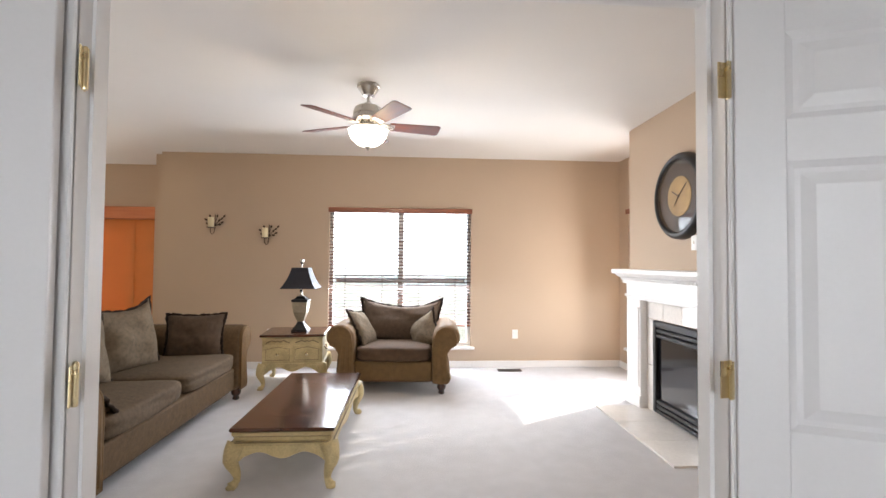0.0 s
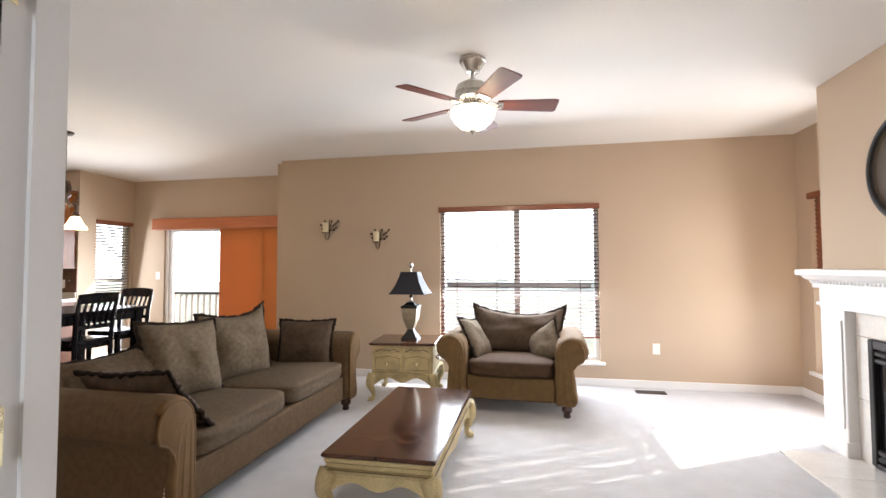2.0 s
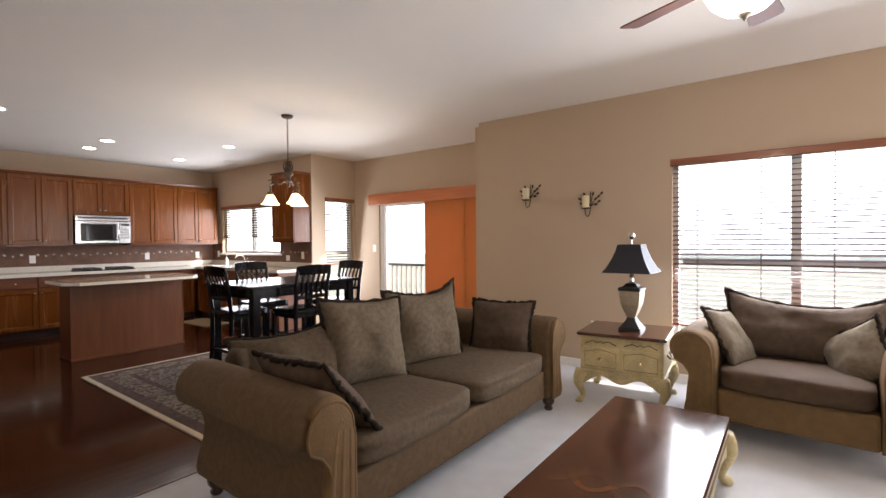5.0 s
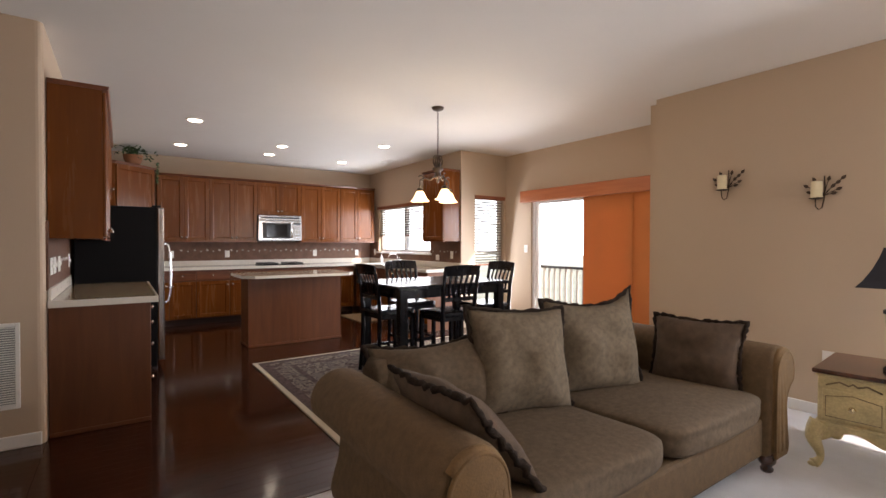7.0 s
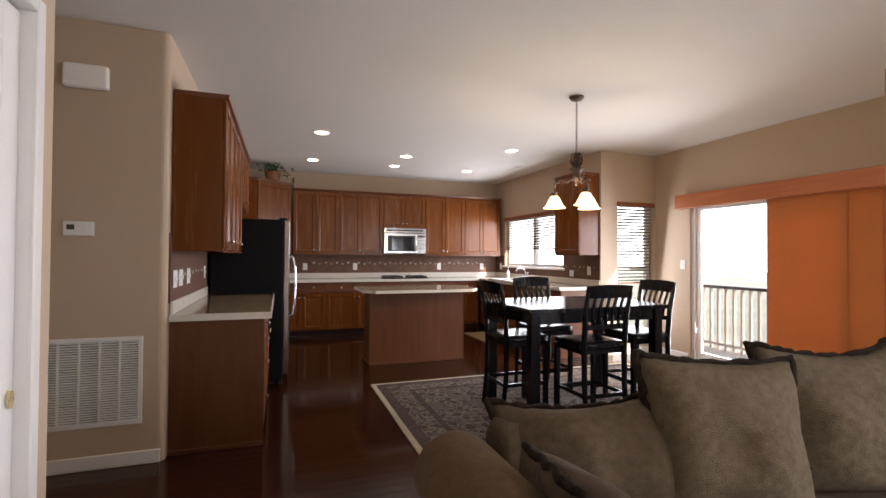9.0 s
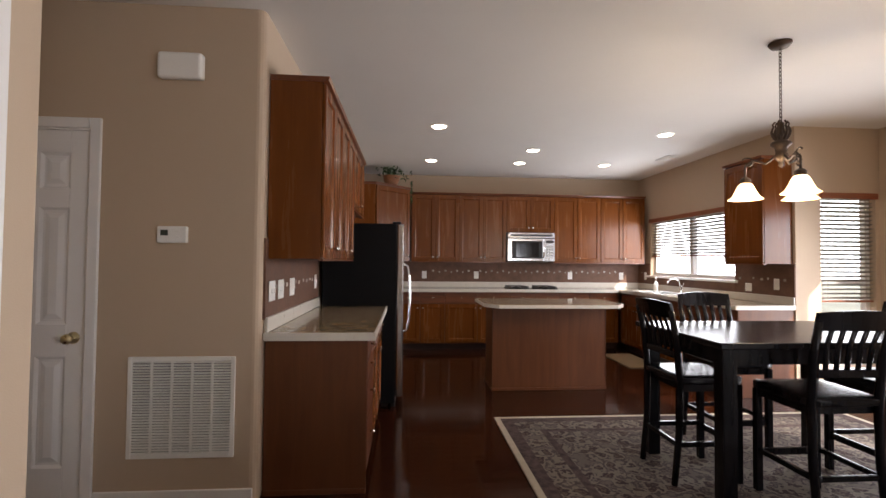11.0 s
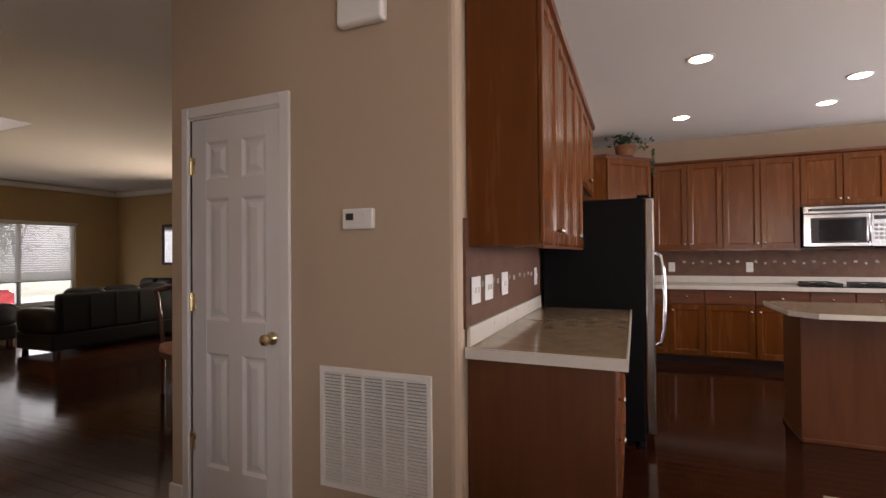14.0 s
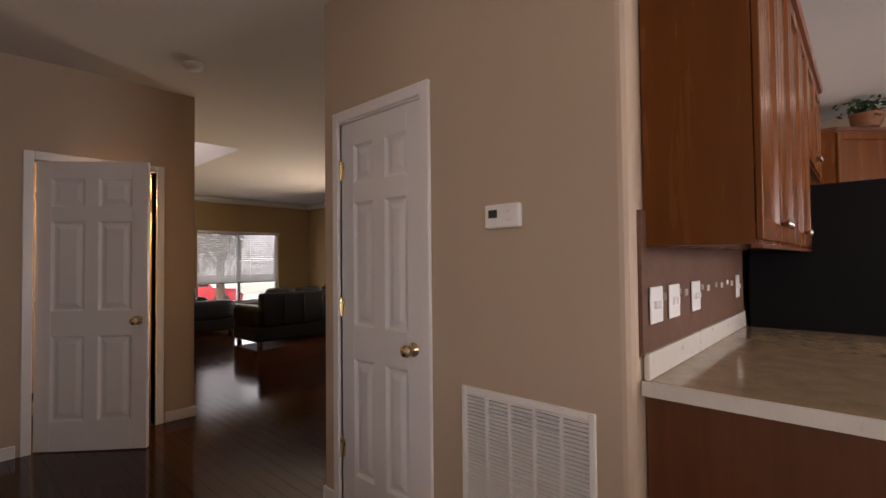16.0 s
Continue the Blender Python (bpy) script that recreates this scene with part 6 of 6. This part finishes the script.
def dining_chair():
    """Counter-height chair; front towards local +y, back at y = 0."""
    o = thing("dining_chair", (0, 0, 0), 0, "black wooden slat-back counter chair", "chair", "chairs round the dining table")
    part("seat", cushion((0.43, 0.42, 0.05), n=6, power=9, crown=0.0), BLACKW, o, smooth=True).matrix_basis = pose(0, 0.22, 0.615)
    for s in (-1, 1):
        part("back_leg", tube([(s * 0.185, 0.0, 0.0), (s * 0.185, 0.03, 0.30), (s * 0.185, 0.035, 0.60), (s * 0.19, 0.015, 0.85), (s * 0.195, -0.025, 1.03)], [0.019, 0.021, 0.023, 0.021, 0.018], 8), BLACKW, o, smooth=True)
        part("front_leg", B((s * 0.18 - 0.019, 0.385, 0.0), (s * 0.18 + 0.019, 0.423, 0.59), 0.003), BLACKW, o)
        part("side_stretcher", B((s * 0.18 - 0.011, 0.04, 0.22), (s * 0.18 + 0.011, 0.39, 0.25), 0.003), BLACKW, o)
    crest = bmesh.new()
    rows = []
    for k in range(9):
        x = -0.205 + 0.05125 * k
        y = -0.018 - 0.026 * (1 - (x / 0.205) ** 2)
        top = 1.075 + 0.014 * (1 - (x / 0.205) ** 2)
        rows.append([crest.verts.new(q) for q in ((x, y, 0.985), (x, y + 0.02, 0.985), (x, y - 0.004, top), (x, y - 0.024, top))])
    for p, q in zip(rows, rows[1:]):
        for a in range(4):
            crest.faces.new((p[a], p[(a + 1) % 4], q[(a + 1) % 4], q[a]))
    crest.faces.new(rows[0])
    crest.faces.new(rows[-1][::-1])
    bmesh.ops.recalc_face_normals(crest, faces=crest.faces)
    part("top_rail", crest, BLACKW, o)
    part("lower_rail", B((-0.175, 0.015, 0.74), (0.175, 0.035, 0.78), 0.003), BLACKW, o)
    for i in range(5):
        x = (i - 2) * 0.062
        part("back_slat", tube([(x * 0.95, 0.024, 0.775), (x, 0.008, 0.90), (x * 1.03, -0.03, 1.0)], 0.017, 6, flat=0.4), BLACKW, o, smooth=True)
    part("front_stretcher", B((-0.17, 0.395, 0.20), (0.17, 0.415, 0.24), 0.003), BLACKW, o)
    part("rear_stretcher", B((-0.17, 0.015, 0.22), (0.17, 0.035, 0.25), 0.003), BLACKW, o)
    part("seat_rail", boxes(((-0.17, 0.05, 0.55), (0.17, 0.07, 0.595)), ((-0.17, 0.385, 0.55), (0.17, 0.405, 0.595)), ((-0.19, 0.05, 0.55), (-0.17, 0.39, 0.595)), ((0.17, 0.05, 0.55), (0.19, 0.39, 0.595))), BLACKW, o)
    return o


dch = dining_chair()
dch.matrix_basis = pose(-4.89, 3.92, 0.016)
copy_thing(dch, pose(-4.22, 4.56, 0.016, 0, 0, 90))
copy_thing(dch, pose(-5.49, 4.65, 0.016, 0, 0, -90))
copy_thing(dch, pose(-4.68, 5.46, 0.016, 0, 0, 180))

# rug
rg = thing("area_rug", (-4.72, 4.65, 0), 0, "oriental rug in grey, plum and cream", "rug")
W2, L2 = 1.235, 1.575
part("field", B((-W2 + 0.36, -L2 + 0.36, 0.002), (W2 - 0.36, L2 - 0.36, 0.014)), RUG, rg, "floral cream and plum field")


def frame_ring(w, l, t, z):
    return boxes(((-w, -l, 0.001), (w, -l + t, z)), ((-w, l - t, 0.001), (w, l, z)), ((-w, -l + t, 0.001), (-w + t, l - t, z)), ((w - t, -l + t, 0.001), (w, l - t, z)))


part("cream_binding", frame_ring(W2, L2, 0.045, 0.012), RUGC, rg, "cream bound edge")
part("outer_border", frame_ring(W2 - 0.045, L2 - 0.045, 0.09, 0.0135), RUGB, rg, "dark patterned border")
part("main_border", frame_ring(W2 - 0.135, L2 - 0.135, 0.17, 0.014), RUG, rg)
part("inner_border", frame_ring(W2 - 0.305, L2 - 0.305, 0.055, 0.0135), RUGB, rg)
km = thing("kitchen_mat", (-8.15, 5.36, 0), 0, "tan kitchen mat on the wood floor", "mat")
part("pad", B((-0.42, -0.2, 0.001), (0.42, 0.2, 0.012), 0.005), MATF, km)
part("binding", frame_ring(0.43, 0.21, 0.02, 0.013), MATF, km)


# ---- living room ----
def leather_sofa(at, rz, width, seats, label):
    o = thing("leather_sofa", at, rz, label, "sofa", "black leather seating")
    h = width / 2
    part("base", B((-h, -0.42, 0.06), (h, 0.42, 0.30), 0.03, 2), LEATHER, o)
    for s in (-1, 1):
        part("armrest", cushion((0.24, 0.86, 0.36), n=8, power=5), LEATHER, o, smooth=True).matrix_basis = pose(s * (h - 0.10), -0.01, 0.44)
    sw = (width - 0.42) / seats
    for i in range(seats):
        x = -h + 0.21 + sw * (i + 0.5)
        part("seat_cushion", cushion((sw - 0.01, 0.62, 0.2), n=8, power=6, crown=0.03), LEATHER, o, smooth=True).matrix_basis = pose(x, -0.1, 0.39)
        part("back_cushion", cushion((sw - 0.01, 0.24, 0.52), n=8, power=5, seed=i), LEATHER, o, smooth=True).matrix_basis = pose(x, 0.26, 0.62, -8, 0, 0)
    part("back_panel", B((-h + 0.05, 0.33, 0.28), (h - 0.05, 0.43, 0.82), 0.05, 3), LEATHER, o)
    n = seats * 2
    for i in range(n):
        x = -h + 0.12 + (width - 0.24) * i / (n - 1)
        part("back_seam", tube([(x, 0.432, 0.32), (x, 0.436, 0.6), (x, 0.425, 0.80)], 0.004, 6), LEATHER, o, smooth=True)
    for x in (-h + 0.08, h - 0.08):
        for y in (-0.36, 0.36):
            part("foot", B((x - 0.03, y - 0.03, 0), (x + 0.03, y + 0.03, 0.06), 0.004), FOOTW, o)
    return o


leather_sofa((-7.5, -5.25, 0), 0, 1.95, 3, "black leather sofa seen from behind")
leather_sofa((-6.55, -7.35, 0), -90, 1.5, 2, "black leather loveseat below the window")
leather_sofa((-9.0, -6.6, 0), 90, 1.4, 2, "black leather loveseat against the ochre wall")

# dining room chair with rose seat
wc = thing("side_chair", (-6.05, -1.72, 0), 160, "carved cherry side chair with rose seat", "chair")
part("seat", cushion((0.46, 0.44, 0.09), n=6, power=5), ROSE, wc, smooth=True).matrix_basis = pose(0, 0, 0.45)
for _s in (-1, 1):
    part("front_leg", tube([(_s * 0.19, -0.18, 0.42), (_s * 0.205, -0.2, 0.28), (_s * 0.185, -0.185, 0.1), (_s * 0.195, -0.2, 0.0)], [0.03, 0.025, 0.016, 0.022], 8), CHERRYC, wc, smooth=True)
    part("back_post", tube([(_s * 0.17, 0.22, 0.0), (_s * 0.17, 0.2, 0.45), (_s * 0.19, 0.23, 0.75), (_s * 0.21, 0.27, 0.98)], 0.02, 8), CHERRYC, wc, smooth=True)
part("crest_rail", tube([(-0.235, 0.27, 0.97), (-0.12, 0.275, 1.0), (0, 0.275, 1.02), (0.12, 0.275, 1.0), (0.235, 0.27, 0.97)], [0.022, 0.026, 0.032, 0.026, 0.022], 8), CHERRYC, wc, smooth=True)
part("splat", prism([(-0.06, 0.5), (0.06, 0.5), (0.04, 0.62), (0.08, 0.78), (0.05, 0.98), (-0.05, 0.98), (-0.08, 0.78), (-0.04, 0.62)], 0.235, 0.25, "Y"), CHERRYC, wc)
part("seat_rail", boxes(((-0.21, -0.2, 0.36), (0.21, -0.18, 0.42)), ((-0.19, 0.18, 0.36), (0.19, 0.2, 0.42)), ((-0.21, -0.18, 0.36), (-0.19, 0.18, 0.42)), ((0.19, -0.18, 0.36), (0.21, 0.18, 0.42))), CHERRYC, wc)
mir = thing("framed_mirror", (-9.60, -6.60, 1.55), 90, "small black-framed mirror on the ochre wall", "mirror")
part("frame", boxes(((-0.35, -0.03, -0.42), (-0.30, -0.001, 0.42)), ((0.30, -0.03, -0.42), (0.35, -0.001, 0.42)), ((-0.30, -0.03, 0.37), (0.30, -0.001, 0.42)), ((-0.30, -0.03, -0.42), (0.30, -0.001, -0.37)), bevel=0.006), BLACKM, mir)
part("mirror_glass", B((-0.30, -0.012, -0.37), (0.30, -0.004, 0.37)), CHROME, mir)

# ---- outdoors ----
tagged(part("ground", B((-400, -400, -0.9), (400, 400, -0.45)), GRASS), "green lawn reaching to the horizon", "ground", kind="structure")
tagged(part("road", B((-60, -22, -0.449), (60, -14, -0.43)), CONCRETE), "pale street in front of the house", "road", kind="structure")
dk = thing("deck", (-4.9, 7.3, 0), 0, "pale timber deck outside the sliding door", "deck")
for _i in range(16):
    part("board", B((-2.2, 0.01 + 0.14 * _i, -0.14), (2.2, 0.14 + 0.14 * _i, -0.10), 0.003), DECK, dk)
part("joists", boxes(*[((-2.1 + 0.6 * i, 0.02, -0.45), (-2.06 + 0.6 * i, 2.2, -0.14)) for i in range(8)]), DECK, dk)
rw = thing("deck_railing", (-4.9, 8.62, 0), 0, "dark-capped deck railing with pale balusters", "railing")
part("top_rail", B((-2.2, -0.06, 0.84), (2.2, 0.06, 0.885), 0.006), BLACKM, rw)
part("bottom_rail", B((-2.2, -0.02, -0.04), (2.2, 0.02, 0.0), 0.004), DECK, rw)
for _i in range(34):
    part("baluster", B((-2.16 + 0.13 * _i, -0.018, -0.1), (-2.124 + 0.13 * _i, 0.018, 0.84)), DECK, rw)
rc = thing("red_car", (-8.6, -15.5, -0.43), 90, "red car parked in the street", "car")
part("body", prism([(-2.1, 0.25), (2.1, 0.25), (2.15, 0.6), (1.9, 0.8), (1.1, 0.88), (0.6, 1.35), (-0.9, 1.4), (-1.6, 0.95), (-2.1, 0.85)], -0.85, 0.85, "X", bevel=0.06), CARRED, rc)
part("side_window", prism([(-1.4, 0.95), (0.95, 0.92), (0.52, 1.28), (-0.85, 1.32)], -0.862, -0.851, "X"), BLACKG, rc)
part("side_window", prism([(-1.4, 0.95), (0.95, 0.92), (0.52, 1.28), (-0.85, 1.32)], 0.851, 0.862, "X"), BLACKG, rc)
for _y in (-1.3, 1.35):
    for _x in (-0.80, 0.80):
        wh = part("wheel", lathe([(0.2, -0.1), (0.3, -0.1), (0.32, -0.06), (0.32, 0.06), (0.3, 0.1), (0.2, 0.1)], 24), RUBBER, rc)
        wh.matrix_basis = pose(_x, _y, 0.32, 0, 90, 0)
        part("rim", lathe([(0.2, -0.09), (0.2, 0.09), (0.05, 0.105), (0.0, 0.105)], 18), STEEL, wh)


def tree(at, h, seed, label):
    o = thing("tree", at, 0, label, "tree", "trees round the house")
    r = random.Random(seed)
    bm = tube([(0, 0, 0), (0.05, 0.02, h * 0.3), (-0.03, 0.05, h * 0.6), (0.02, 0, h * 0.85)], [0.16, 0.12, 0.08, 0.03], 8)
    tips = []
    for i in range(9):
        a, z = r.uniform(0, 6.283), h * r.uniform(0.3, 0.75)
        L = h * r.uniform(0.18, 0.32)
        tip = (L * math.cos(a), L * math.sin(a), z + L * 0.8)
        tube([(0, 0, z), (tip[0] * 0.5, tip[1] * 0.5, z + L * 0.5), tip], [0.05, 0.035, 0.012], 6, bm)
        tips.append(tip)
    part("trunk", bm, BARK, o, smooth=True)
    verts, faces = [], []
    for i in range(1500):
        t = r.choice(tips)
        p = Vector(t) + Vector((r.gauss(0, h * 0.09), r.gauss(0, h * 0.09), r.gauss(0, h * 0.09)))
        s = r.uniform(0.05, 0.11)
        m = Euler((r.uniform(0, 6), r.uniform(0, 6), r.uniform(0, 6))).to_matrix()
        b = len(verts)
        verts += [p + m @ Vector(q) for q in ((-s, 0, 0), (0, -s * 0.5, 0.02), (s, 0, 0), (0, s * 0.5, 0.02))]
        faces.append((b, b + 1, b + 2, b + 3))
    me = bpy.data.meshes.new("crown")
    me.from_pydata(verts, [], faces)
    me.materials.append(TREEL)
    c = new("crown", me)
    c.parent = o
    return o


tree((-7.3, -12.2, -0.45), 4.2, 2, "leafy young tree outside the living room")
tree((-9.2, -12.8, -0.45), 4.6, 4, "leafy young tree outside the living room")
# glowing backdrop ring, added to whiten the windows and light the rooms
_bd_glow = mat("glowing_backdrop", (0.8, 0.8, 0.8), 1.0, var=0.02, bump=0, emit=(0.90, 0.95, 1.0), power=2.6)
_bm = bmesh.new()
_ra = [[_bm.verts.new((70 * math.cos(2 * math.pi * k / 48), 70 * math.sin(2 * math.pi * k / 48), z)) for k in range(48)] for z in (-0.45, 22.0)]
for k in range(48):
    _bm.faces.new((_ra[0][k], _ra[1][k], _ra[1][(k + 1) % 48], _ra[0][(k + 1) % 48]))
tagged(part("backdrop", _bm, _bd_glow), "pale glowing backdrop ring round the house", "backdrop", kind="structure")

# ---- plank floor, last ----
_rnd = random.Random(5)
PW, GAP = 0.083, 0.0009


def plank_mesh(bm, x0, y0, y1):
    z0, z1, e = -0.008, 0.0, 0.0007
    a, b = x0 + GAP / 2, x0 + PW - GAP / 2
    c, d = y0 + GAP / 2, y1 - GAP / 2
    lo = [bm.verts.new(p) for p in ((a, c, z0), (b, c, z0), (b, d, z0), (a, d, z0))]
    hi = [bm.verts.new(p) for p in ((a, c, z1 - e), (b, c, z1 - e), (b, d, z1 - e), (a, d, z1 - e))]
    tp = [bm.verts.new(p) for p in ((a + e, c + e, z1), (b - e, c + e, z1), (b - e, d - e, z1), (a + e, d - e, z1))]
    for p, q in ((lo, hi), (hi, tp)):
        for i in range(4):
            bm.faces.new((p[i], p[(i + 1) % 4], q[(i + 1) % 4], q[i]))
    bm.faces.new(tp)


PL = 1.15
_far = bmesh.new()
_pm = bmesh.new()
plank_mesh(_pm, 0, 0, PL)
_first = None
for _x0, _x1, _y0, _y1 in ((-3.08 - 78 * PW, -3.08, 1.52, 6.216), (-3.45 - 36 * PW, -3.45, 6.216, 7.14), (-4.72 - 59 * PW, -4.72, -8.40, -0.14), (-4.72, -3.08, -2.2, 1.52)):
    _n = int((_x1 - _x0) / PW)
    for _i in range(_n + 1):
        x = _x0 + _i * PW
        if x + PW > _x1 + 0.01:
            continue
        y = _y0 - _rnd.uniform(0, PL)
        while y < _y1:
            a, b = max(y, _y0), min(y + PL, _y1)
            near = -5.2 < x < -3.1 and 1.55 < a < 4.6 and abs(b - a - PL) < 1e-6
            if near:
                if _first is None:
                    _first = part("plank", _pm, PLANK, FLOOR)
                    _first.matrix_basis = pose(x, a, 0)
                else:
                    share("plank", _first, FLOOR, pose(x, a, 0))
            elif b - a > 0.02:
                plank_mesh(_far, x, a, b)
            y += PL
tagged(part("floor_planks", _far, PLANK), "dark cherry floor planks", "planks", kind="stuff")
structure("trim_threshold", B((-3.095, 1.50, 0.0), (-3.065, 6.29, 0.006), 0.002), FOOTW, "dark wooden threshold strip between carpet and wood", "threshold")
